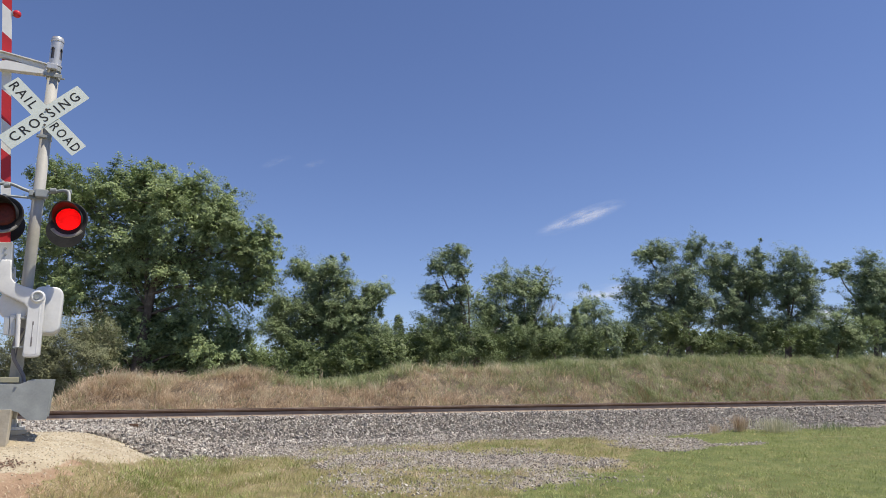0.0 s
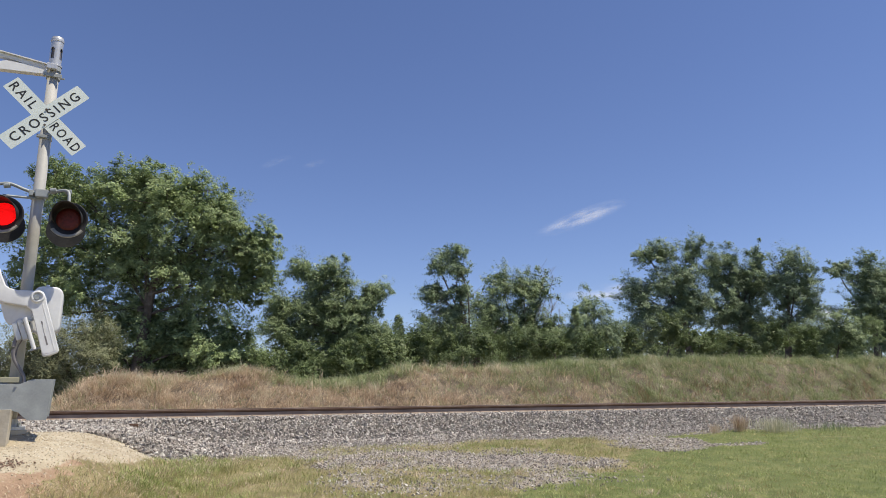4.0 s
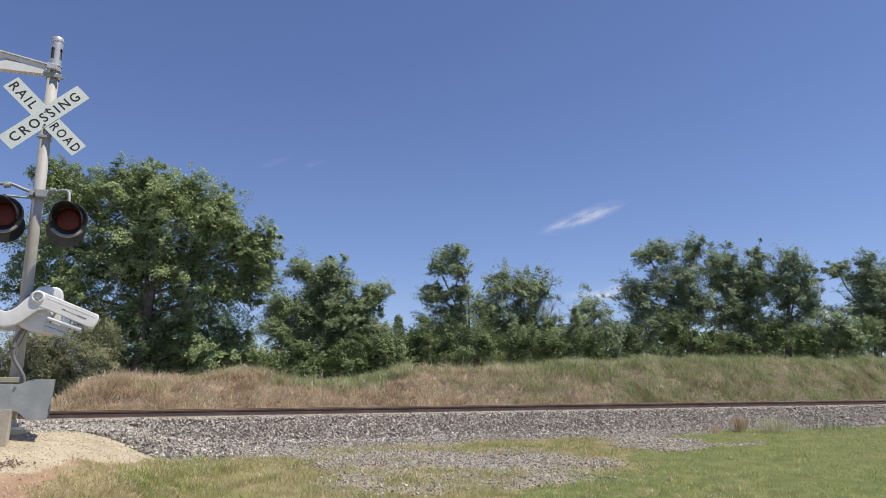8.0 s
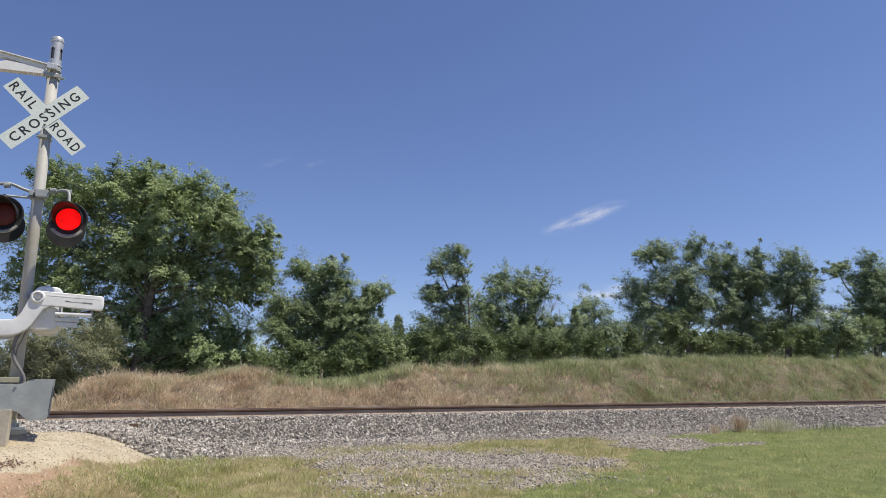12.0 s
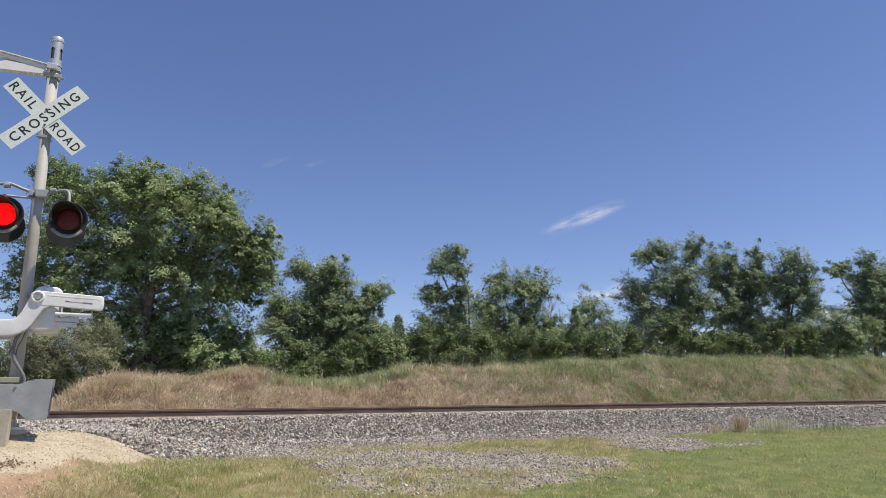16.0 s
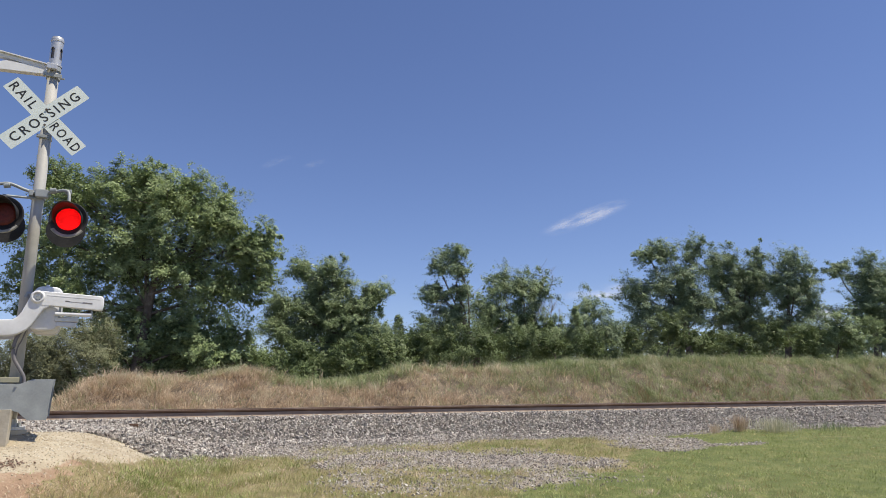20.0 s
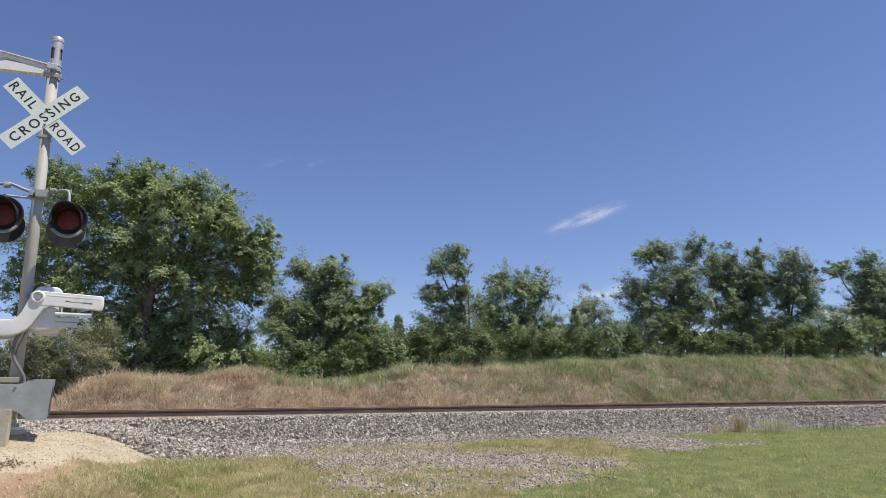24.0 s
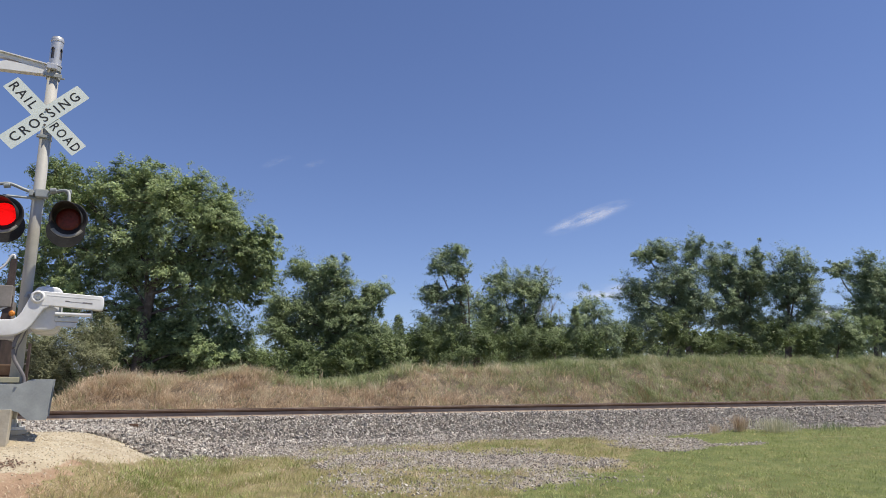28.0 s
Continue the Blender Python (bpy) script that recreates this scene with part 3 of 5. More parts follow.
# dark stems and litter low in the bank
tussocks("dead_stems", 3600, 18, -5, 20, 20.3, 24.4, lambda s, t: np.clip(0.1 + ss(0.0, 0.5, wob(s, t, 0.9, 6.5)), 0, 1) * ss(16, 10, s), (0.15, 0.35), (0.12, 0.32), (0.006, 0.013), (0.6, 2.6), M["deadgrass"], "grey-brown dead stems and litter on the bank")


def lawn_cover(s, t):
    bare = np.maximum(gravel_mask(s, t) * 0.96, pad_mask(s, t))
    dirt = ss(0.25, -0.1, s - pad_edge(t) + 0.3 * wob(s, t, 1.6)) * 0.8 * ss(8.0, 8.4, t)
    dirt = np.maximum(dirt, 0.94 * ss(0.5, 0.1, s - pad_edge(t) + 0.3 * wob(s, t, 1.6)) * ss(9.2, 8.4, t))
    return np.clip((1 - bare) * (1 - dirt), 0, 1) * (1 - ss(-0.25, 0.1, t - side_t(s) + 0.3 * wob(s, t, 2)) * ss(1.1, 0.6, s)) * ss(15.3, 14.8, t - 0.25 * wob(s, t, 0.8))


_s, _t = scatter(270000, -2.5, 34, 6.0, 15.4, lambda s, t: lawn_cover(s, t) * lushness(s, t))
blades("lawn", _s, _t, rng.uniform(0.025, 0.075, len(_s)) * (1 + 0.35 * wob(_s, _t, 1.3, 6)), rng.uniform(0.006, 0.014, len(_s)), rng.uniform(0.2, 1.1, len(_s)), M["lawn"], "short green mown grass beside the track", wind=0.1, short=True)
_s, _t = scatter(190000, -2.5, 30, 6.0, 15.4, lambda s, t: lawn_cover(s, t) * (1 - lushness(s, t)) * np.clip(0.85 + 0.5 * wob(s, t, 1.4, 2), 0.45, 1))
_a, _b, _w = tufts(11000, 18, -2.6, 9, 7.0, 14.2, lambda s, t: lawn_cover(s, t) * (1 - lushness(s, t)) * ss(-0.3, 0.5, wob(s, t, 2.2, 7)), 0.05)
_s, _t = np.concatenate([_s, _a]), np.concatenate([_t, _b])
blades("thin_grass", _s, _t, rng.uniform(0.03, 0.14, len(_s)) * (1 + 0.4 * wob(_s, _t, 1.9, 4)), rng.uniform(0.004, 0.010, len(_s)), rng.uniform(0.2, 0.9, len(_s)), M["straw"], "thin yellowed grass over bare soil", wind=0.1, short=True)

_s, _t, _w = tufts(3400, 12, -3.2, 2.2, 6.6, 9.9, lambda s, t: ss(0.05, 0.3, s - pad_edge(t) + 0.15 * wob(s, t, 3.0)) * ss(1.3, 0.5, s - pad_edge(t) + 0.3 * wob(s, t, 1.7)), 0.06)
blades("dry_fringe", _s, _t, rng.uniform(0.03, 0.12, len(_s)), rng.uniform(0.004, 0.009, len(_s)), rng.uniform(0.5, 1.6, len(_s)), M["drygrass"], "dry tan grass fringe between dirt and lawn", way=_w)

for _n, _m, _seed, _lab in ((4200, "lawn", 4.0, "darker green tufts among the thin grass"), (3000, "drygrass", 9.0, "bleached tan tufts among the thin grass")):
    _s, _t, _w = tufts(_n, 20, -2.2, 8, 6.6, 13.6, lambda s, t: lawn_cover(s, t) * (1 - 0.8 * lushness(s, t)) * ss(0.0, 0.5, wob(s, t, 2.6, _seed)), 0.045)
    blades("grass_tufts", _s, _t, rng.uniform(0.04, 0.15, len(_s)), rng.uniform(0.004, 0.010, len(_s)), rng.uniform(0.3, 1.3, len(_s)), M[_m], _lab, way=_w)


for _m, _lab, _n, _h in (("lawn", "taller green grass humped along the pale pad's edge", 3600, (0.22, 0.44)), ("drygrass", "dry tan seed heads along the pale pad's edge", 800, (0.26, 0.48))):
    tussocks("grass_edge", _n, 24, -2.4, 1.4, 8.6, 12.8, lambda s, t: ss(0.14, 0.34, s - pad_edge(t) + 0.12 * wob(s, t, 3.0)) * ss(1.1, 0.55, s - pad_edge(t) + 0.2 * wob(s, t, 1.7)) * ss(9.0, 10.0, t), (0.08, 0.18), _h, (0.004, 0.009), (0.3, 1.2), M[_m], _lab)
for _m, _lab, _n, _seed in (("lawn", "longer green tufts in the mown lawn", 5200, 2.0), ("straw", "yellowed tufts in the mown lawn", 3600, 6.0)):
    tussocks("lawn_tufts", _n, 12, 3.5, 30, 7.5, 14.8, lambda s, t: lawn_cover(s, t) * lushness(s, t) * ss(-0.35, 0.4, wob(s, t, 1.6, _seed)), (0.05, 0.14), (0.09, 0.2), (0.005, 0.011), (0.3, 1.4), M[_m], _lab)


tussocks("dry_litter", 700, 18, -4.2, -0.9, 6.4, 8.9, lambda s, t: dirt_mask(s, t) * ss(8.6, 7.9, t + 0.3 * wob(s, t, 1.5)) + 0.06, (0.08, 0.2), (0.05, 0.14), (0.004, 0.009), (0.5, 2.0), M["deadgrass"], "brown dead grass litter on the dirt")


def weed(s, t, n, h, r, material, label):
    a, b = s + rng.normal(0, r, n), t + rng.normal(0, r * 0.6, n)
    blades("weed_clump", a, b, rng.uniform(0.4, 1.0, n) * h, rng.uniform(0.006, 0.014, n), rng.uniform(0.05, 0.5, n), material, label, "weed")


weed(13.6, 14.35, 300, 0.60, 0.11, M["drygrass"], "tall wispy weed clump at the ballast's foot")
weed(12.7, 14.25, 110, 0.32, 0.07, M["drygrass"], "small weed clump at the ballast's foot")
weed(14.6, 14.1, 620, 0.52, 0.30, M["wisp"], "broad wispy weed clump at the ballast's foot")
weed(16.5, 14.1, 200, 0.32, 0.35, M["greengrass"], "low weed clump at the ballast's foot")


# ---- odd bits lying about ----
def lying(name, s, t, bm, material, label, category, turn=0.0, lift=0.0):
    ob = part(name, bm, material)
    ob.matrix_world = Matrix.Translation(W(s, t, float(ground_z(s, t)) + lift)) @ Matrix.Rotation(turn, 4, "Z")
    return tagged(ob, label, category)


lying("marker_stake", -0.62, 15.6, pipe([(0, 0, -0.15), (0.01, 0, 0.12), (0.005, 0.01, 0.30)], 0.014, 6), M["concrete"], "thin pale wooden stake standing in the ballast", "stake")
lying("twig", 6.05, 8.95, pipe([(-0.12, 0.02, 0.06), (-0.04, 0, 0.05), (0.05, 0.01, 0.025), (0.13, -0.02, 0.01)], 0.007, 5), M["straw"], "pale dry twig lying in the lawn", "twig", 0.6)
lying("red_rock", -1.0, 15.75, bevel(box(-0.09, 0.09, -0.05, 0.05, 0, 0.09), 0.025), M["rust"], "dark red-brown rock on the ballast", "rock", 0.5)
lying("sandstone_block", -2.15, 9.15, bevel(box(-0.16, 0.05, -0.09, 0.09, -0.04, 0.17), 0.03), M["dirt"], "rough tan sandstone block on the pad", "block", 0.3)


# ---- trees ----
def limb(bm, a, b, r0, r1, bow, seg=6, steps=5):
    a, b = Vector(a), Vector(b)
    pts = []
    for i in range(steps + 1):
        u = i / steps
        p = a.lerp(b, u) + Vector(bow) * math.sin(u * math.pi)
        pts.append((p, r0 + (r1 - r0) * u))
    rings = []
    for i, (p, r) in enumerate(pts):
        d = (pts[min(i + 1, steps)][0] - pts[max(i - 1, 0)][0]).normalized()
        q = d.to_track_quat("Z", "Y")
        rings.append([bm.verts.new(p + q @ Vector((r * math.cos(k * math.tau / seg), r * math.sin(k * math.tau / seg), 0))) for k in range(seg)])
    for p, q in zip(rings, rings[1:]):
        for k in range(seg):
            bm.faces.new((p[k], p[(k + 1) % seg], q[(k + 1) % seg], q[k]))
    bm.faces.new(rings[-1])


def leaves(g, p, sz, out, axis=None):
    """Leaf blades at p that turn their faces outwards and up, and point along axis."""
    n = len(p)
    o = out / (np.linalg.norm(out, axis=1)[:, None] + 1e-6)
    nrm = 0.9 * o + np.array((0, 0, 0.25)) + 0.5 * np.array(SUN_DIR) + g.normal(0, 0.5, (n, 3))
    nrm /= np.linalg.norm(nrm, axis=1)[:, None] + 1e-9
    u = g.normal(0, 1, (n, 3)) if axis is None else axis + g.normal(0, 0.45, (n, 3))
    u = np.cross(nrm, np.cross(u, nrm))
    u /= np.linalg.norm(u, axis=1)[:, None] + 1e-9
    w = np.cross(nrm, u)
    u, w = u * sz[:, None] * 0.62, w * sz[:, None] * 0.36
    return np.stack([p - u, p + w + u * 0.35, p - w + u * 0.55], 1)


def sprays(g, c, d, rad, per, k, sz, wind=0.3):
    """Leafy twigs out of clumps at c (m, 3) that grow along d; per twigs to a clump, k leaves to a twig."""
    m = len(c)
    way = 0.75 * np.repeat(d, per, 0) + g.normal(0, 0.55, (m * per, 3)) + np.array((0, 0, 0.30)) + wind * WIND
    way /= np.linalg.norm(way, axis=1)[:, None] + 1e-6
    long_ = np.repeat(rad, per) * g.uniform(0.6, 1.7, m * per)
    u = g.random((m * per, k)) ** 0.8
    root = np.repeat(c, per, 0) + g.normal(0, 0.22, (m * per, 3)) * np.repeat(rad, per)[:, None]
    p = root[:, None] + way[:, None] * (u * long_[:, None])[..., None]
    p = p + WIND * (wind * u * u * long_[:, None])[..., None]
    p[..., 2] -= 0.22 * u * u * long_[:, None]
    p = p + g.normal(0, 1, p.shape) * ((0.035 + 0.16 * np.repeat(rad, per))[:, None] * (1.1 - 0.7 * u))[..., None] * np.array((1, 1, 0.8))
    face = np.repeat(np.repeat(d, per, 0), k, 0) + np.repeat(way, k, 0) * 0.3
    return leaves(g, p.reshape(-1, 3), sz * g.uniform(0.5, 1.3, m * per * k), face, np.repeat(way, k, 0))


WIND = np.array((-0.75, 0.0, 0.2))


def thicket():
    """A low thicket along the top of the bank, behind the grass."""
    g = np.random.default_rng(77)
    n = 1900
    s = g.uniform(-12, 52, n)
    away = ss(8, 14, s)
    t = g.uniform(27.5, 31.5, n) + 2.0 * ss(2, -2, s) + 8.0 * away
    top = 0.9 + 0.75 * wob(s, t, 0.42, 2) + 0.4 * wob(s, t, 1.3, 5) + 0.7 * away + 0.3 * ss(3, -1, s)
    c = Wn(s, t, ground_z(s, t) + np.clip(top, 0.4, 3) * g.random(n))
    d = g.normal(0, 0.6, (n, 3)) + np.array((0, -0.3, 0.5))
    tagged(soup("thicket", sprays(g, c, d, g.uniform(0.25, 0.5, n), 7, 14, 0.11), [(0, 1, 2)], L_SHADED), "continuous low green thicket under the trees", "undergrowth", kind="stuff")

    n = 2600
    s = g.uniform(-26, 56, n)
    t = g.uniform(38, 43, n) + 5 * ss(8, 16, s)
    c = Wn(s, t, ground_z(s, t) + (1.7 + 0.5 * wob(s, t, 0.5, 2) + 1.0 * ss(9, 15, s)) * g.random(n) ** 0.8)
    d = g.normal(0, 0.6, (n, 3)) + np.array((0, -0.3, 0.5))
    tagged(soup("far_hedge", sprays(g, c, d, g.uniform(0.35, 0.6, n), 4, 7, 0.30), [(0, 1, 2)], L_SHADED), "low green hedge further off behind the trees", "hedge", kind="stuff")


thicket()


BOUGHS = []
CLUMPS = 2.2


def tree(name, x, y, lobes, leaf, label, trunk=0.2, density=1.0, size=0.13, depth=0.8, airy=0.25, seed=1, bare=0, category="tree", sweep=0.3):
    """A trunk with limbs and boughs of leafy sprays. lobes: (x from the base, height, half width, half height)."""
    g = np.random.default_rng(seed)
    rnd = random.Random(seed)
    s0, t0 = Vector((x, y, 0)).dot(TX), Vector((x, y, 0)).dot(TN)
    z0 = float(ground_z(s0, t0)) - 0.05
    th = empty(name, Matrix.Translation((x, y, z0)), label, category, "trees behind the bank" if category == "tree" else "shrubs behind the bank")
    top = max(l[1] for l in lobes) - z0
    bm = bmesh.new()
    lean = sum(l[0] for l in lobes) / len(lobes)
    fork = Vector((lean * 0.25, 0, top * 0.30))
    limb(bm, (0, 0, 0), fork, trunk, trunk * 0.75, (rnd.uniform(-0.1, 0.1), 0, 0), 8)
    limb(bm, fork, (lean * 0.6, 0, top * 0.7), trunk * 0.7, trunk * 0.25, (rnd.uniform(-0.2, 0.2), 0, 0), 7)
    ball = lambda q: (lambda d: d / np.linalg.norm(d, axis=1)[:, None])(g.normal(0, 1, (q, 3)))
    made = []
    for i, (lx, lz, rx, rz) in enumerate(lobes):
        rx, rz = (rx * 1.22, rz * 1.16) if sweep > 0.5 else (rx * 1.12, rz * 1.06)
        ry = depth * (rx + rz) / 2 * 1.1
        ly = rnd.uniform(-0.5, 0.5) * depth * (1.0 + 0.5 * (i % 3 == 1))
        if category == "tree" and lz - z0 < 0.36 * top:
            ly += 0.5 * depth
        c = Vector((lx, ly, lz - z0))
        start = fork.lerp(Vector((lean * 0.6, 0, top * 0.7)), rnd.uniform(0, 0.7)) if c.z > fork.z else Vector((0, 0, c.z * 0.4))
        limb(bm, start, c, trunk * 0.26, trunk * 0.08, (rnd.uniform(-0.3, 0.3), rnd.uniform(-0.3, 0.3), rnd.uniform(-0.1, 0.3)), 5)
        R = np.array((rx, ry, rz))
        area = (rx * rz * 2 + ry * rx) * 2.2
        nc = int(7 + area * CLUMPS * density)
        d = ball(nc)
        reach = g.uniform(0.3, 0.86, nc) ** 0.75 + airy * np.abs(g.normal(0, 0.2, nc))
        cc = np.array(c) + d * R * reach[:, None]
        inner = nc // 6
        cc[:inner] = np.array(start) + (np.array(c) - np.array(start)) * g.uniform(0.4, 1.0, inner)[:, None] + g.normal(0, 0.15, (inner, 3))
        for q in range(0, nc, 3):
            limb(bm, c.lerp(Vector(cc[q]), 0.1), Vector(cc[q]), trunk * 0.07 + 0.006, 0.006, (rnd.uniform(-0.1, 0.1), 0, rnd.uniform(-0.1, 0.15)), 4, 3)
        heart = np.array((lean * 0.5, 0, top * 0.5))
        grow = 0.7 * d + 0.6 * (cc - heart) / (0.5 * top + 0.3)
        rad = (0.12 + 0.17 * np.sqrt(min(rx, rz))) * np.exp(g.normal(0, 0.28, nc))
        heartwood = int(10 + 5 * area * density)
        core = np.array(c) + ball(heartwood) * R * (0.55 * g.random(heartwood) ** 0.5)[:, None]
        inside = sprays(g, core, g.normal(0, 0.5, (heartwood, 3)), np.full(heartwood, 0.3 * min(rx, rz) + 0.1), 3, 12, size * 0.8)
        made.append((np.concatenate([sprays(g, cc, grow, rad, 8, 28, size * 0.52, sweep), inside]), c))
    dead = bmesh.new()
    for _ in range(bare):
        lx, lz, rx, rz = rnd.choice(lobes[-4:])
        a = Vector((lx + rnd.uniform(-0.3, 0.6) * rx, rnd.uniform(-0.4, 0.1), lz - z0))
        e = a + Vector((rnd.uniform(-0.2, 1.0) * rx, rnd.uniform(-0.4, 0.2), rnd.uniform(0.5, 1.35) * rz))
        limb(dead, a, e, 0.022, 0.006, (rnd.uniform(0.0, 0.25), 0, rnd.uniform(-0.1, 0.15)), 4, 6)
        for _k in range(5):
            b0 = a.lerp(e, rnd.uniform(0.3, 0.9)) + Vector((0.05, 0, 0))
            limb(dead, b0, b0 + Vector((rnd.uniform(-0.25, 0.5), rnd.uniform(-0.2, 0.2), rnd.uniform(0.1, 0.6))), 0.009, 0.004, (rnd.uniform(-0.05, 0.1), 0, 0.05), 3, 4)
    if bare:
        tagged(part("dead_branches", dead, M["twig"], th, smooth=True), "bare grey twigs sticking out of the crown", kind="stuff")
    else:
        dead.free()
    part("trunk", bm, M["bark"], th, smooth=True)
    for v, c in made:
        foot = np.array((c.x * 0.7, c.y * 0.7, c.z * 0.6))
        ob = soup("bough", v - foot, [(0, 1, 2)], leaf, th)
        ob.location = foot
        BOUGHS.append((ob, tuple(foot), float(g.uniform(0, 6.28)), 0.9 if category == "tree" else 0.6))
    return th


tree("elm_tree", -12.22, 27.0, [(-0.87, 9.7, 2.15, 1.6), (-2.75, 9.65, 1.48, 1.43), (0.84, 9.13, 1.88, 1.48), (2.53, 8.38, 1.37, 1.44), (-3.25, 7.71, 1.48, 1.81), (-0.87, 7.21, 2.6, 1.99), (1.72, 6.72, 2.05, 1.68), (4.01, 7.05, 1.11, 1.06), (3.41, 5.54, 1.33, 1.29), (-2.78, 5.59, 1.45, 1.52), (-0.41, 4.65, 2.09, 1.47), (1.68, 4.18, 1.8, 1.31), (3.52, 3.71, 1.32, 1.04), (-4.73, 6.54, 0.7, 1.58), (-4.73, 4.69, 0.62, 1.04), (-1.67, 3.65, 1.3, 1.14), (0.73, 3.29, 1.32, 0.96), (2.42, 3.32, 1.34, 0.99), (4.22, 2.8, 0.9, 0.6), (4.57, 7.4, 0.71, 0.89), (4.31, 5.88, 0.84, 0.98), (3.08, 9.06, 0.96, 1.11), (3.72, 8.08, 0.81, 0.85), (4.95, 7.76, 0.58, 0.84), (5.09, 6.34, 0.53, 0.83), (-0.12, 10.2, 1.16, 0.85), (-3.89, 10.25, 1.06, 1.05), (1.73, 9.73, 1.17, 1.03)],
     L_ELM, "large dark-green elm with a broad dense crown behind the bank", trunk=0.28, density=0.95, size=0.165, depth=1.0, airy=0.35, seed=11)
tree("olive_shrub", -12.83, 24.0, [(0.07, 3.5, 1.27, 1.02), (-1.1, 3.21, 1.08, 1.13), (0.92, 3.06, 0.71, 0.74), (-1.64, 2.72, 0.87, 0.91), (-0.57, 2.42, 1.02, 0.94), (-1.57, 2.17, 0.91, 0.96), (-2.51, 2.53, 0.93, 1.05)],
     L_OLIVE, "greyish olive shrub under the large elm", trunk=0.05, density=1.6, size=0.10, depth=0.9, airy=0.3, seed=12, category="shrub")
tree("hackberry_tree", -4.66, 32.0, [(-1.51, 6.82, 0.77, 1.08), (-3.0, 4.79, 0.97, 1.24), (-1.39, 4.77, 1.32, 1.23), (0.63, 4.3, 1.05, 1.0), (1.97, 4.13, 0.75, 0.84), (0.75, 5.16, 1.01, 1.06), (-3.04, 5.6, 0.87, 1.08), (-2.35, 7.52, 0.67, 0.87), (-0.65, 7.36, 0.87, 0.86), (-0.09, 6.53, 0.81, 0.8), (1.49, 6.24, 0.76, 0.69), (-1.42, 5.72, 1.48, 1.29), (-0.06, 5.17, 1.13, 1.19), (1.15, 5.75, 0.8, 0.85), (-2.58, 4.25, 1.07, 1.21), (-0.83, 3.78, 1.51, 1.01), (0.78, 3.77, 0.88, 0.79)],
     L_MID, "mid-sized green tree with a dark forked trunk", trunk=0.2, density=1.25, size=0.14, airy=0.35, seed=13, bare=0)
tree("shrub", -3.12, 34.0, [(-0.3, 4.19, 0.85, 0.78), (0.7, 3.9, 0.64, 0.67)],
     L_MID, "low green shrub at the top of the bank", trunk=0.05, size=0.12, airy=0.3, seed=14, category="shrub")
tree("locust_tree", 1.62, 33.0, [(-1.17, 8.3, 0.89, 0.71), (-1.88, 7.79, 0.52, 0.55), (-0.76, 7.49, 0.62, 0.55), (-2.03, 6.59, 0.57, 0.44), (-1.89, 6.14, 0.72, 0.6), (-2.18, 4.47, 0.98, 1.13), (-1.07, 5.1, 1.16, 1.22), (-0.63, 6.35, 0.57, 0.6), (-0.12, 3.79, 1.54, 0.86)],
     L_FAR, "green tree with a tall tufted top", trunk=0.2, density=1.15, size=0.14, airy=0.35, seed=15, bare=5)
tree("hackberry_tree", 3.32, 35.0, [(-0.18, 7.09, 0.99, 1.1), (-1.05, 5.69, 1.23, 1.3), (0.04, 4.56, 1.64, 1.29), (0.84, 6.63, 0.77, 1.16), (2.24, 4.69, 0.83, 1.1), (1.74, 6.86, 1.0, 1.11), (1.23, 5.14, 1.15, 1.39), (2.5, 3.9, 0.96, 0.81)],
     L_MID, "bushy green tree with some bare twigs", trunk=0.2, density=1.15, size=0.14, airy=0.35, seed=16, bare=12)
tree("shrub", 7.89, 36.0, [(0.16, 5.88, 0.98, 1.21), (-0.67, 4.56, 0.8, 1.2), (1.05, 4.67, 0.92, 1.27)],
     L_FAR, "pale green shrub between taller trees", trunk=0.07, size=0.14, airy=0.35, seed=17, category="shrub")
tree("cottonwood_tree", 15.36, 42.0, [(-2.35, 10.07, 0.97, 0.73), (-1.15, 10.28, 0.98, 0.81), (0.96, 10.41, 0.78, 1.12), (0.05, 8.66, 1.26, 1.18), (-1.6, 8.13, 1.25, 1.02), (-3.07, 7.61, 1.13, 1.26), (0.76, 6.68, 1.58, 1.4), (-0.88, 6.09, 1.31, 1.24), (-0.06, 7.4, 1.19, 1.1), (-2.48, 6.0, 1.44, 1.51)],
     L_FAR, "tall cottonwood with wind-blown tufted top", trunk=0.26, size=0.16, sweep=0.55, airy=0.4, seed=18, bare=3, density=0.9)
tree("cottonwood_tree", 18.76, 43.0, [(-0.15, 9.74, 0.81, 1.09), (-0.66, 8.26, 0.95, 1.08), (-1.22, 9.27, 0.8, 1.31), (0.56, 8.73, 0.89, 1.09), (-0.68, 6.25, 1.23, 1.38), (0.98, 8.25, 0.96, 1.17), (1.78, 9.84, 0.56, 1.26), (1.71, 8.24, 0.97, 1.18), (0.64, 6.78, 1.76, 1.24), (1.41, 5.51, 1.48, 0.93)],
     L_FAR, "cottonwood with pointed wind-blown tops", trunk=0.24, size=0.16, sweep=0.55, airy=0.4, seed=19, bare=2, density=0.9)
tree("cottonwood_tree", 20.62, 41.0, [(-0.07, 8.09, 0.79, 1.21), (1.14, 9.21, 1.09, 1.15), (1.68, 7.9, 1.09, 1.15), (0.58, 7.38, 1.08, 1.21), (1.67, 6.39, 1.02, 1.15), (0.32, 5.23, 1.79, 1.05)],
     L_FAR, "rounded cottonwood in the far row", trunk=0.22, size=0.16, sweep=0.55, airy=0.35, seed=20, density=0.9)
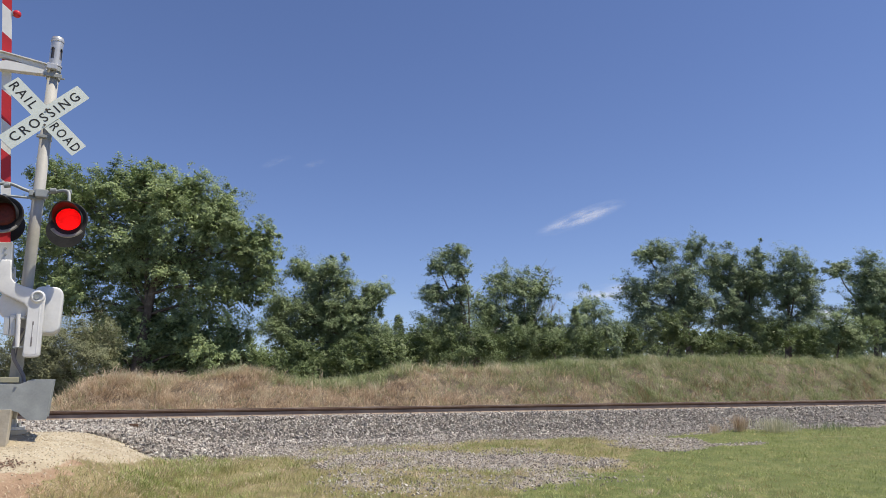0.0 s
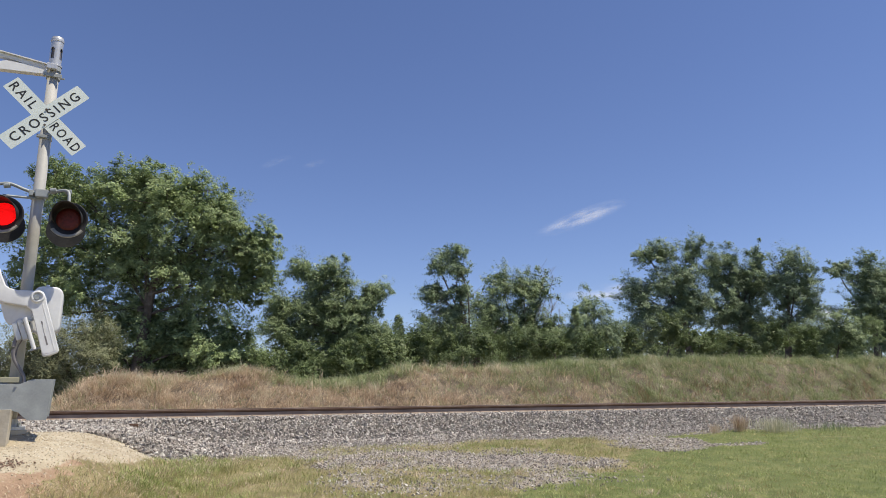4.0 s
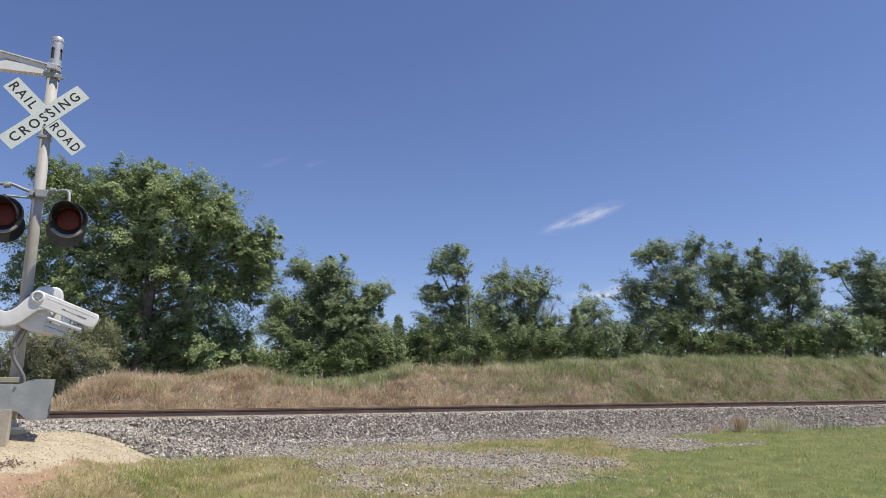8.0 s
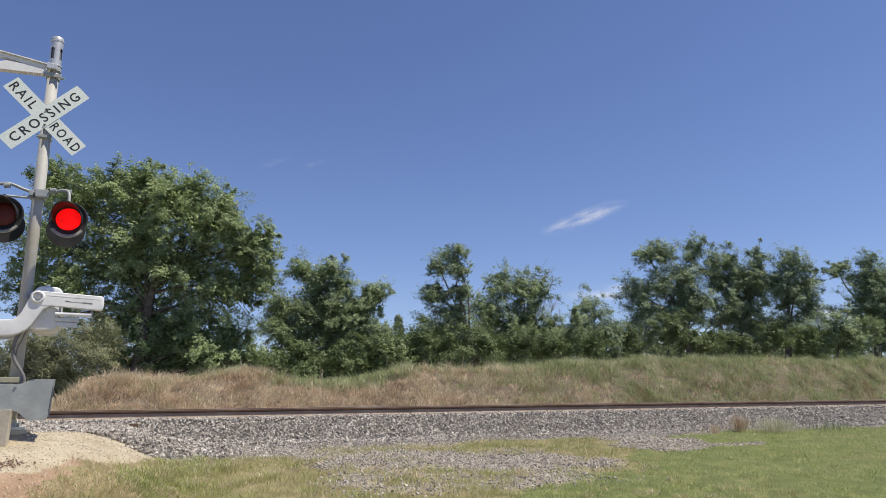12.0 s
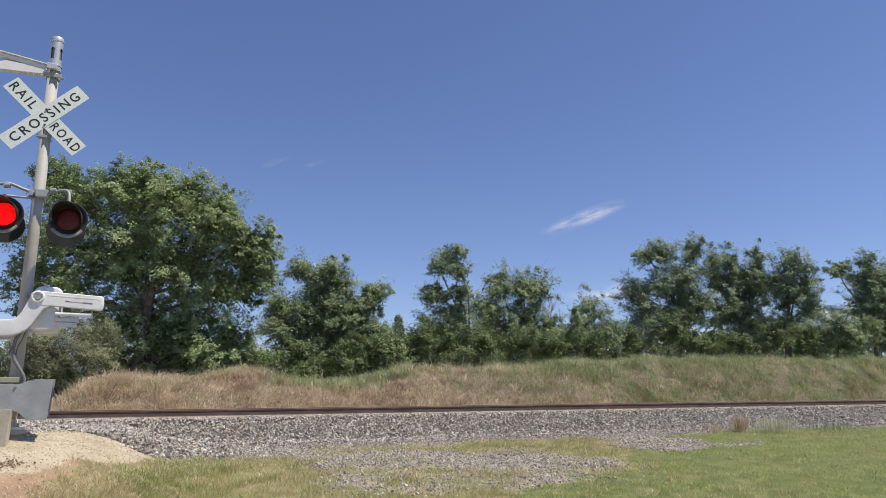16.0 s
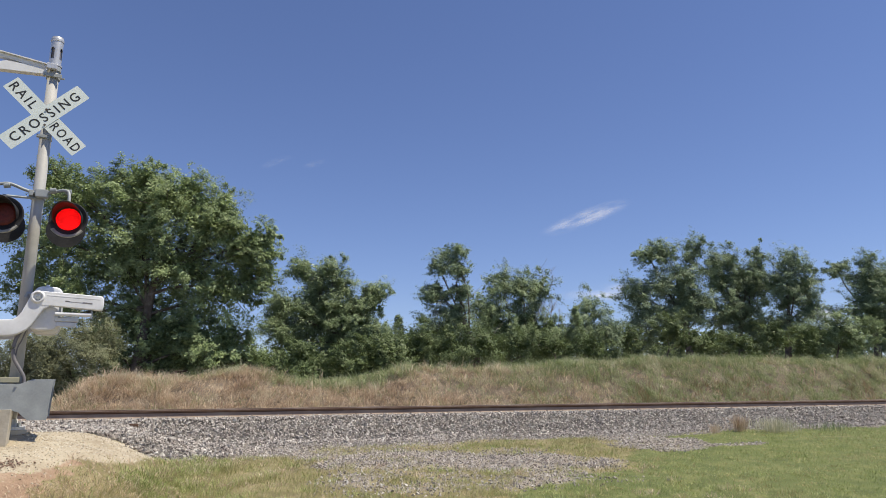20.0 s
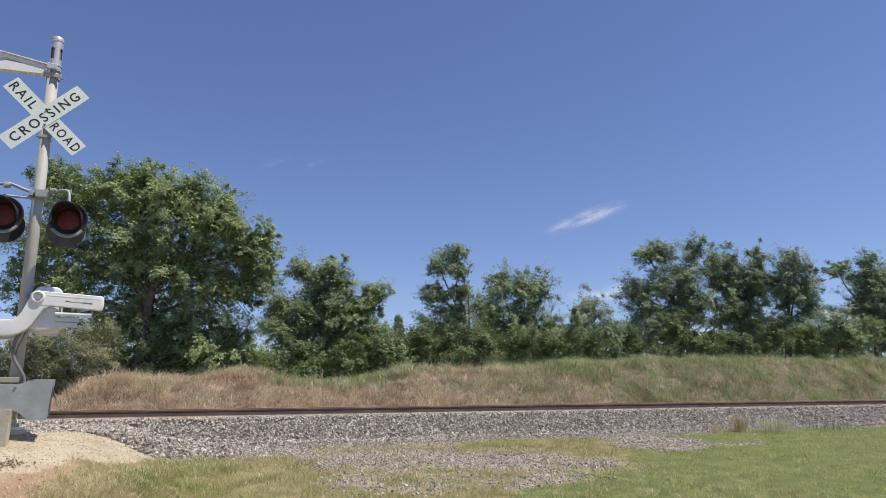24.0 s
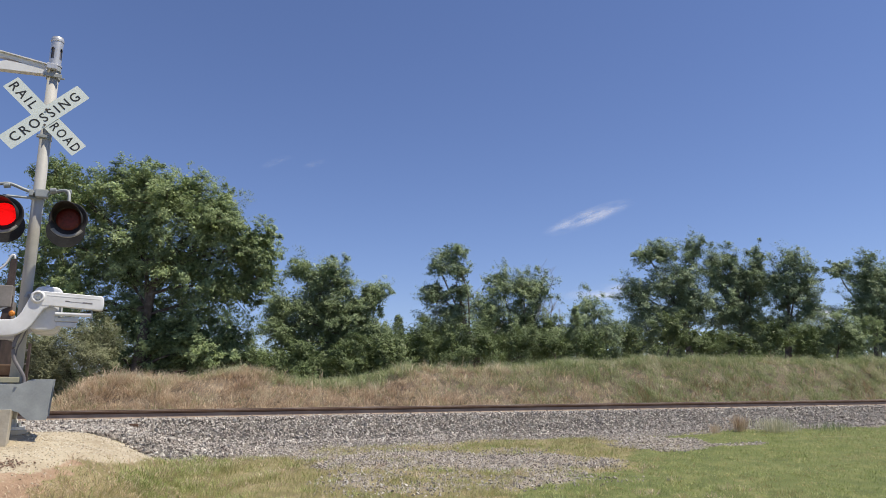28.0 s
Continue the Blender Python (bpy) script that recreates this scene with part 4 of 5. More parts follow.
tree("shrub", 21.94, 38.0, [(-1.16, 4.5, 1.21, 1.13), (0.32, 4.83, 1.64, 1.3), (1.53, 4.41, 1.25, 1.24)],
     L_MID, "wide low shrub in the far row", trunk=0.08, size=0.15, airy=0.3, seed=21, category="shrub")
tree("cottonwood_tree", 25.42, 40.0, [(0.08, 8.98, 0.45, 0.7), (-1.25, 8.75, 0.95, 0.46), (-0.24, 7.88, 0.96, 0.93), (1.06, 8.21, 0.98, 0.95), (0.53, 7.36, 1.27, 1.02), (0.04, 6.34, 1.55, 1.32), (2.06, 6.32, 1.7, 2.39), (1.32, 4.75, 1.49, 1.42)],
     L_FAR, "cottonwood with a forked crown and outstretched branch", trunk=0.24, size=0.16, sweep=0.55, airy=0.4, seed=22, bare=2, density=0.9)
# shrubs under the trees, shaded by a darker leaf colour
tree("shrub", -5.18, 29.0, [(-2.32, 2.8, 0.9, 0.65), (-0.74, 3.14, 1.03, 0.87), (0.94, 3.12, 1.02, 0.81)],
     L_SHADED, "dense green undergrowth below the trees", trunk=0.05, size=0.15, density=0.75, airy=0.45, seed=31, category="shrub")
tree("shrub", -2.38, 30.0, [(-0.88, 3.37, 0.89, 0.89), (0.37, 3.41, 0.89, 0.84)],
     L_SHADED, "dense low green shrub below the trees", trunk=0.05, size=0.15, density=0.75, airy=0.45, seed=32, category="shrub")
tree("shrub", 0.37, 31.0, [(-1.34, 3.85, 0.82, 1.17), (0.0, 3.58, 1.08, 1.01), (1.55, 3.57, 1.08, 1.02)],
     L_SHADED, "dense green shrub below the trees, leaves coloured dark for shade", trunk=0.05, size=0.15, density=0.75, airy=0.45, seed=33, category="shrub")
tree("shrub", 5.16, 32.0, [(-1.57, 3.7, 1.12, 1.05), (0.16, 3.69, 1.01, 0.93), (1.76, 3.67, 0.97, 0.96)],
     L_SHADED, "dense green shrub along the bank top", trunk=0.05, size=0.15, density=0.75, airy=0.45, seed=34, category="shrub")
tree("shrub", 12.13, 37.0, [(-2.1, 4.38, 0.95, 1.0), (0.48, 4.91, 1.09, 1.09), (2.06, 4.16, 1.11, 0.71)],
     L_SHADED, "dense grey-green shrub below the cottonwoods", trunk=0.06, size=0.16, density=0.75, airy=0.45, seed=35, category="shrub")
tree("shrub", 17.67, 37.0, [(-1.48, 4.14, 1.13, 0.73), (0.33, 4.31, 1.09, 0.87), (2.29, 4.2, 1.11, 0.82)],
     L_SHADED, "dense shrub below the cottonwoods, leaves coloured dark for shade", trunk=0.06, size=0.16, density=0.75, airy=0.45, seed=36, category="shrub")


def cedar(x, y, height, radius, seed):
    """A small pointed conifer with tiers of upswept branches."""
    z0 = float(ground_z(Vector((x, y, 0)).dot(TX), Vector((x, y, 0)).dot(TN))) - 0.05
    th = empty("cedar_tree", Matrix.Translation((x, y, z0)), "small pointed dark cedar behind the bank", "tree", "cedars behind the bank")
    part("trunk", tube((0, 0, 0), (0, 0, height * 0.95), 0.07, 0.01, 6), M["bark"], th)
    g = np.random.default_rng(seed)
    n = 260
    h = height * g.random(n) ** 1.25
    a = g.uniform(0, math.tau, n)
    r = (radius * (1 - h / height) + 0.04) * g.uniform(0.35, 1.0, n)
    d = np.stack([np.cos(a), np.sin(a), np.full(n, 0.9)], -1)
    c = np.stack([r * np.cos(a), r * np.sin(a), h - 0.15 * r], -1)
    soup("crown", sprays(g, c, d, 0.10 + 0.16 * (1 - h / height), 5, 16, 0.06, 0.0), [(0, 1, 2)], L_MID, th)


cedar(-2.2, 33.0, 3.0, 0.85, 5)
cedar(6.65, 34.0, 2.95, 0.95, 7)

# ---- sky things ----
def cloud_mat(name, sx, sz, seed, amount):
    """White cloud, thin towards its edges."""
    m = bpy.data.materials.new(name)
    m.use_nodes = True
    nt = m.node_tree
    nt.nodes.remove(nt.nodes["Principled BSDF"])
    tc, mp, nz = nt.nodes.new("ShaderNodeTexCoord"), nt.nodes.new("ShaderNodeMapping"), nt.nodes.new("ShaderNodeTexNoise")
    nt.links.new(tc.outputs["Object"], mp.inputs[0])
    mp.inputs["Scale"].default_value = (2.0 / sx, 0, 1.5 / sz)
    mp.inputs["Location"].default_value = (seed, seed, seed)
    nt.links.new(mp.outputs[0], nz.inputs["Vector"])
    nz.inputs["Scale"].default_value, nz.inputs["Detail"].default_value = 1.0, 3.5
    sp = nt.nodes.new("ShaderNodeMapping")
    sp.inputs["Scale"].default_value = (1 / sx, 0, 1 / sz)
    nt.links.new(tc.outputs["Object"], sp.inputs[0])
    ln = nt.nodes.new("ShaderNodeVectorMath")
    ln.operation = "LENGTH"
    nt.links.new(sp.outputs[0], ln.inputs[0])
    fall = nt.nodes.new("ShaderNodeMapRange")
    fall.interpolation_type = "SMOOTHSTEP"
    fall.inputs[1].default_value, fall.inputs[2].default_value, fall.inputs[3].default_value, fall.inputs[4].default_value = 1.0, 0.1, 0.0, 1.0
    nt.links.new(ln.outputs["Value"], fall.inputs[0])
    nr = nt.nodes.new("ShaderNodeMapRange")
    nr.inputs[1].default_value, nr.inputs[2].default_value, nr.inputs[4].default_value = 0.32, 0.72, amount
    nt.links.new(nz.outputs[0], nr.inputs[0])
    mul = nt.nodes.new("ShaderNodeMath")
    mul.operation = "MULTIPLY"
    nt.links.new(fall.outputs[0], mul.inputs[0])
    nt.links.new(nr.outputs[0], mul.inputs[1])
    tr, df, mx = nt.nodes.new("ShaderNodeBsdfTransparent"), nt.nodes.new("ShaderNodeBsdfDiffuse"), nt.nodes.new("ShaderNodeMixShader")
    df.inputs[0].default_value = (0.95, 0.95, 0.96, 1)
    nt.links.new(mul.outputs[0], mx.inputs[0])
    nt.links.new(tr.outputs[0], mx.inputs[1])
    nt.links.new(df.outputs[0], mx.inputs[2])
    nt.links.new(mx.outputs[0], nt.nodes["Material Output"].inputs[0])
    return m


def cloud(x, y, z, sx, sz, tilt, seed, amount, label):
    """A thin wisp: a gently billowed sheet leaning back under the sun."""
    bm = bmesh.new()
    bmesh.ops.create_grid(bm, x_segments=24, y_segments=10, size=1)
    for v in bm.verts:
        u, w = v.co.x, v.co.y
        v.co = Vector((u * sx, 0.5 * w * sz + 0.2 * sz * math.sin(3 * u + seed), w * sz))
    ob = part("cloud", bm, cloud_mat("cloud_vapour", sx, sz, seed, amount), smooth=True)
    ob.matrix_world = pose(x, y, z, 0, tilt, 0)
    return tagged(ob, label, "cloud", kind="structure")


WISP = cloud(533, 2500, 668, 205, 42, -20, 3.1, 0.68, "thin bright wisp of white cloud")
cloud(680, 2600, 395, 260, 45, -6, 7.7, 0.5, "faint low white cloud behind the trees")
cloud(1480, 2600, 290, 130, 50, 0, 5.2, 0.8, "low white cloud behind the trees")
cloud(-650, 2500, 905, 75, 26, -16, 9.4, 0.09, "barely visible wisp of high cloud")
cloud(-500, 2500, 895, 55, 22, -14, 2.4, 0.08, "barely visible wisp of high cloud")


# ---- crossing signal ----
part_of = part
SIG = Matrix.Translation((-5.438, 8.589, 0.98)) @ Matrix.Rotation(radians(27), 4, "Z")
G0 = 0.98


def sp(name, bm, material, parent=None, label="", smooth=False, off=(0, 0, 0)):
    """A part of the signal, drawn in heights above the datum; off: the origin of its parent."""
    bmesh.ops.translate(bm, verts=bm.verts[:], vec=Vector((-off[0], -off[1], -G0 - off[2])))
    return part(name, bm, material, parent, label, smooth)


def text_bm(word, width, height):
    """Raised letters in the x-z plane, facing -y, centred."""
    cu = bpy.data.curves.new("letters", "FONT")
    cu.body, cu.size, cu.extrude, cu.offset, cu.space_character = word, 0.2, 0.001, 0.0015, 1.35
    cu.align_x, cu.align_y, cu.resolution_u = "CENTER", "CENTER", 3
    ob = new("letters", cu)
    bpy.context.view_layer.update()
    me = bpy.data.meshes.new_from_object(ob.evaluated_get(bpy.context.evaluated_depsgraph_get()))
    bpy.data.objects.remove(ob)
    bm = bmesh.new()
    bm.from_mesh(me)
    bpy.data.meshes.remove(me)
    xs, ys = [v.co.x for v in bm.verts], [v.co.y for v in bm.verts]
    cx, cy = (min(xs) + max(xs)) / 2, (min(ys) + max(ys)) / 2
    kx, ky = width / (max(xs) - min(xs)), height / (max(ys) - min(ys))
    for v in bm.verts:
        v.co = Vector(((v.co.x - cx) * kx, -v.co.z, (v.co.y - cy) * ky))
    return bm


def rounded(x0, x1, z0, z1, r, n=4):
    pts = []
    for cx, cz, a0 in ((x1 - r, z1 - r, 0), (x0 + r, z1 - r, 90), (x0 + r, z0 + r, 180), (x1 - r, z0 + r, 270)):
        for k in range(n + 1):
            a = radians(a0 + 90 * k / n)
            pts.append((cx + r * math.cos(a), cz + r * math.sin(a)))
    return pts


def flasher(parent, x, z, turn):
    """One flashing light: housing, round black background, hood, lens and the turning lit disc."""
    lamp = part("flashing_light", lathe([(0.09, 0.26), (0.15, 0.22), (0.17, 0.10), (0.17, 0.0)][::-1], 24, "y"), M["black"], parent, "black flashing light with a hood", True)
    lamp.matrix_local = pose(x, -0.40, z - G0, 0, 0, turn)
    for v in lamp.data.vertices:
        v.co.y = abs(v.co.y)
    ring = bmesh.new()
    prof = [(0.150, 0.012), (0.150, -0.006), (0.208, -0.012), (0.225, -0.022), (0.229, -0.010), (0.225, 0.004), (0.208, 0.006), (0.150, 0.012)]
    seg = 40
    rows = [[ring.verts.new((r * math.cos(k * math.tau / seg), y, r * math.sin(k * math.tau / seg))) for k in range(seg)] for r, y in prof[:-1]]
    for i in range(len(rows)):
        a, b = rows[i], rows[(i + 1) % len(rows)]
        for k in range(seg):
            ring.faces.new((a[k], a[(k + 1) % seg], b[(k + 1) % seg], b[k]))
    part("background", ring, M["black"], lamp, "round black background plate", True)
    dish = bmesh.new()
    rows = [[dish.verts.new((r * math.cos(a), y, r * math.sin(a) * 1.06)) for a in [radians(218 + 104 * k / 20) for k in range(21)]] for r, y in ((0.194, -0.016), (0.226, -0.055), (0.235, -0.055), (0.235, -0.02))]
    for a, b in zip(rows, rows[1:]):
        for k in range(20):
            dish.faces.new((a[k], a[k + 1], b[k + 1], b[k]))
    part("lower_rim", dish, M["dusty"], lamp, "dusty grey lower rim", True)
    hood = bmesh.new()
    inner, outer = [], []
    n, m = 28, 5
    for j in range(m + 1):
        for lst, r in ((inner, 0.166), (outer, 0.172)):
            row = []
            for k in range(n + 1):
                a = radians(-24 + 228 * k / n)
                reach = 0.03 + 0.27 * max(0.0, math.sin((a + radians(24)) * 180 / 228)) ** 0.75
                row.append(hood.verts.new((r * math.cos(a), -0.005 - reach * j / m, r * math.sin(a))))
            lst.append(row)
    for j in range(m):
        for k in range(n):
            hood.faces.new((inner[j][k], inner[j + 1][k], inner[j + 1][k + 1], inner[j][k + 1]))
            hood.faces.new((outer[j][k], outer[j][k + 1], outer[j + 1][k + 1], outer[j + 1][k]))
    for k in range(n):
        hood.faces.new((inner[m][k], outer[m][k], outer[m][k + 1], inner[m][k + 1]))
    for k in (0, n):
        for j in range(m):
            hood.faces.new((inner[j][k], outer[j][k], outer[j + 1][k], inner[j + 1][k]))
    part("hood", hood, M["black"], lamp, "long black sun hood", True)
    disc = bmesh.new()
    rows = [[disc.verts.new((r * math.cos(k * math.tau / 32), y, r * math.sin(k * math.tau / 32))) for k in range(32)] for r, y in ((0.07, -0.022), (0.12, -0.016), (0.146, -0.004), (0.146, 0.004), (0.12, 0.016), (0.07, 0.022))]
    for a, b in zip(rows, rows[1:]):
        for k in range(32):
            disc.faces.new((a[k], a[(k + 1) % 32], b[(k + 1) % 32], b[k]))
    disc.faces.new(rows[0][::-1])
    disc.faces.new(rows[-1])
    d = part("lamp_disc", disc, M["led"], lamp, "turning red lamp disc, lit on one face")
    d.data.materials.append(M["red_lens"])
    for p in d.data.polygons:
        p.material_index = 1 if p.center.y > -0.001 else 0
    return d


def crossing_signal():
    th = empty("crossing_signal", SIG, "railroad crossing signal with crossbuck and two flashing lights", "crossing signal")
    x = 0.045
    sp("pole", tube((x, 0, 1.05), (x, 0, 6.0), 0.0705, seg=24), M["pole"], th, "grey painted round steel pole", True)
    bm = tube((x, 0, 0.80), (x, 0, 1.04), 0.19, seg=28)
    sp("foundation", bevel(bm, 0.012), M["concrete"], th, "round concrete footing")
    bm = tube((x, 0, 1.04), (x, 0, 1.075), 0.17, seg=28)
    tube((x, 0, 1.075), (x, 0, 1.17), 0.095, 0.078, 24, bm)
    fl = sp("flange", bm, M["white"], th, "pale cast base flange")
    for k in range(4):
        a = radians(45 + 90 * k)
        sp("bolt", tube((x + 0.135 * math.cos(a), 0.135 * math.sin(a), 1.07), (x + 0.135 * math.cos(a), 0.135 * math.sin(a), 1.12), 0.016, seg=6), M["galv"], th)
    # cap on the pole with arched windows
    bm = bmesh.new()
    seg = 96
    hs = [5.93, 5.955, 5.96, 6.03, 6.06] + [6.06 + 0.0155 * i for i in range(1, 10)] + [6.215, 6.30, 6.305, 6.335, 6.34, 6.37]
    rs = [0.090, 0.090, 0.077] + [0.077] * 12 + [0.077, 0.084, 0.084, 0.080, 0.072]
    turn = radians(14)
    rows = [[bm.verts.new((x + r * math.cos(k * math.tau / seg + turn), r * math.sin(k * math.tau / seg + turn), h)) for k in range(seg)] for h, r in zip(hs, rs)]
    for j in range(len(rows) - 1):
        mid = (hs[j] + hs[j + 1]) / 2
        wide = 0 if not 6.04 < mid < 6.205 else 5.2 * math.sqrt(max(0.0, 1 - max(0.0, (mid - 6.15) / 0.055) ** 2))
        for k in range(seg):
            if abs(k % 24 - 11.5) > wide:
                bm.faces.new((rows[j][k], rows[j][(k + 1) % seg], rows[j + 1][(k + 1) % seg], rows[j + 1][k]))
    bm.faces.new(rows[-1])
    sp("pole_cap", bm, M["cap"], th, "galvanised pole cap with arched windows")
    sp("cap_core", tube((x, 0, 5.95), (x, 0, 6.34), 0.060, seg=20), M["rubber"], th)
    sp("clamp_block", box(x - 0.085, x + 0.045, -0.135, -0.07, 5.845, 5.925, 0.008), M["cap"], th)
    # bracket arm reaching over the road
    bm = slab([(-0.02, 5.83), (-0.02, 5.92), (-0.60, 5.99), (-1.05, 6.04), (-1.05, 5.98), (-0.5, 5.92)], -0.045, 0.045, 0.006)
    arm = sp("bracket_arm", bm, M["white"], th, "galvanised bracket arm with a gusset")
    bm = slab([(-0.03, 5.922), (-0.03, 5.936), (-1.05, 6.058), (-1.05, 6.044)], -0.075, 0.075)
    sp("arm_flange", bm, M["white"], th)
    bm = slab([(-0.03, 5.785), (-0.03, 5.85), (-0.3, 5.88), (-0.52, 5.885), (-0.62, 5.84), (-1.05, 5.775), (-1.05, 5.71)], -0.05, 0.05, 0.004)
    sp("arm_strut", bm, M["white"], th)
    bm = tube((x, 0, 5.74), (x, 0, 5.80), 0.086, seg=24)
    tube((x, 0, 5.86), (x, 0, 5.92), 0.086, seg=24, bm=bm)
    box(x - 0.11, x + 0.11, -0.10, -0.07, 5.745, 5.795, 0.004, bm)
    sp("pole_clamp", bm, M["galv"], th)
    sp("bolt", tube((x + 0.07, 0.0, 5.77), (x + 0.14, -0.03, 5.765), 0.012, seg=6), M["galv"], th)
    # crossbuck
    cx, cz = 0.02, 5.14
    for nm, ang, y, words in (("crossbuck_blade", 46.9, -0.125, (("CROSSING", 0.0, 1.04),)), ("crossbuck_blade", -43.3, -0.119, (("RAIL", -0.375, 0.40), ("ROAD", 0.365, 0.45)))):
        m = Matrix.Translation((cx, y, cz - G0)) @ Matrix.Rotation(radians(-ang), 4, "Y")
        b = slab(rounded(-0.61, 0.61, -0.114, 0.114, 0.012, 3), -0.0015, 0.0015)
        blade = part(nm, b, M["sign"], th, "white reflective crossbuck blade")
        blade.matrix_local = m
        for word, at, wide in words:
            tb = text_bm(word, wide, 0.125)
            bmesh.ops.translate(tb, verts=tb.verts[:], vec=(at, -0.0026, 0))
            part("lettering", tb, M["letter"], blade, "black letters " + word)
    for dz in (0.10, -0.12):
        sp("bolt", tube((cx + 0.005, -0.14, cz + dz), (cx + 0.005, -0.115, cz + dz), 0.014, seg=8), M["loco_dark"], th)
    bm = tube((x, 0, 4.845), (x, 0, 4.895), 0.078, seg=24)
    box(x - 0.10, x + 0.02, -0.11, -0.06, 4.85, 4.89, 0.004, bm)
    sp("pole_clamp", bm, M["galv"], th)
    # light crossarm
    sp("crossarm", pipe(curve_pts([(-0.40, -0.16, 4.12), (-0.27, -0.16, 4.14), (-0.10, -0.13, 4.09), (x, -0.10, 4.065), (0.20, -0.13, 4.09), (0.33, -0.18, 4.12), (0.40, -0.20, 4.10), (0.42, -0.24, 3.98), (0.42, -0.28, 3.80)], 6), 0.021), M["galv"], th, "bent galvanised crossarm pipe", True)
    sp("crossarm", pipe([(-0.34, -0.14, 3.98), (x - 0.02, -0.09, 4.0)], 0.017), M["galv"], th)
    bm = tube((x, 0, 4.0), (x, 0, 4.11), 0.086, seg=24)
    box(x - 0.03, x + 0.12, -0.15, -0.06, 4.01, 4.12, 0.012, bm)
    box(x - 0.10, x - 0.05, -0.14, -0.06, 4.02, 4.10, 0.008, bm)
    sp("crossarm_clamp", bm, M["galv"], th, "cast crossarm clamp")
    for px in (-0.30, 0.22, 0.40):
        sp("pipe_fitting", bevel(tube((px - 0.035, -0.155, 4.105), (px + 0.035, -0.165, 4.12), 0.034, seg=10), 0.006), M["galv"], th)
    a = flasher(th, 0.447, 3.683, -8)
    b = flasher(th, -0.268, 3.672, -8)
    # the pair that faces the other way
    for px in (0.40, -0.31):
        l = part("rear_light", lathe([(0.17, 0.0), (0.17, 0.10), (0.15, 0.2), (0.09, 0.24)], 24, "y"), M["black"], th, "black flashing light seen from behind", True)
        l.matrix_local = pose(px, 0.40, 3.655 - G0, 0, 0, 0)
        part("background", lathe([(0.235, 0.235), (0.235, 0.25)], 32, "y"), M["black"], l)
    return a, b


LAMP_R, LAMP_L = crossing_signal()

GATE_PIVOT = (0.226, -0.50, 2.628)


K = 1.031
FIT = Matrix.Translation((-0.0295, 0.30, 1.4 - 1.4 * K)) @ Matrix.Diagonal((K, 1, K, 1))


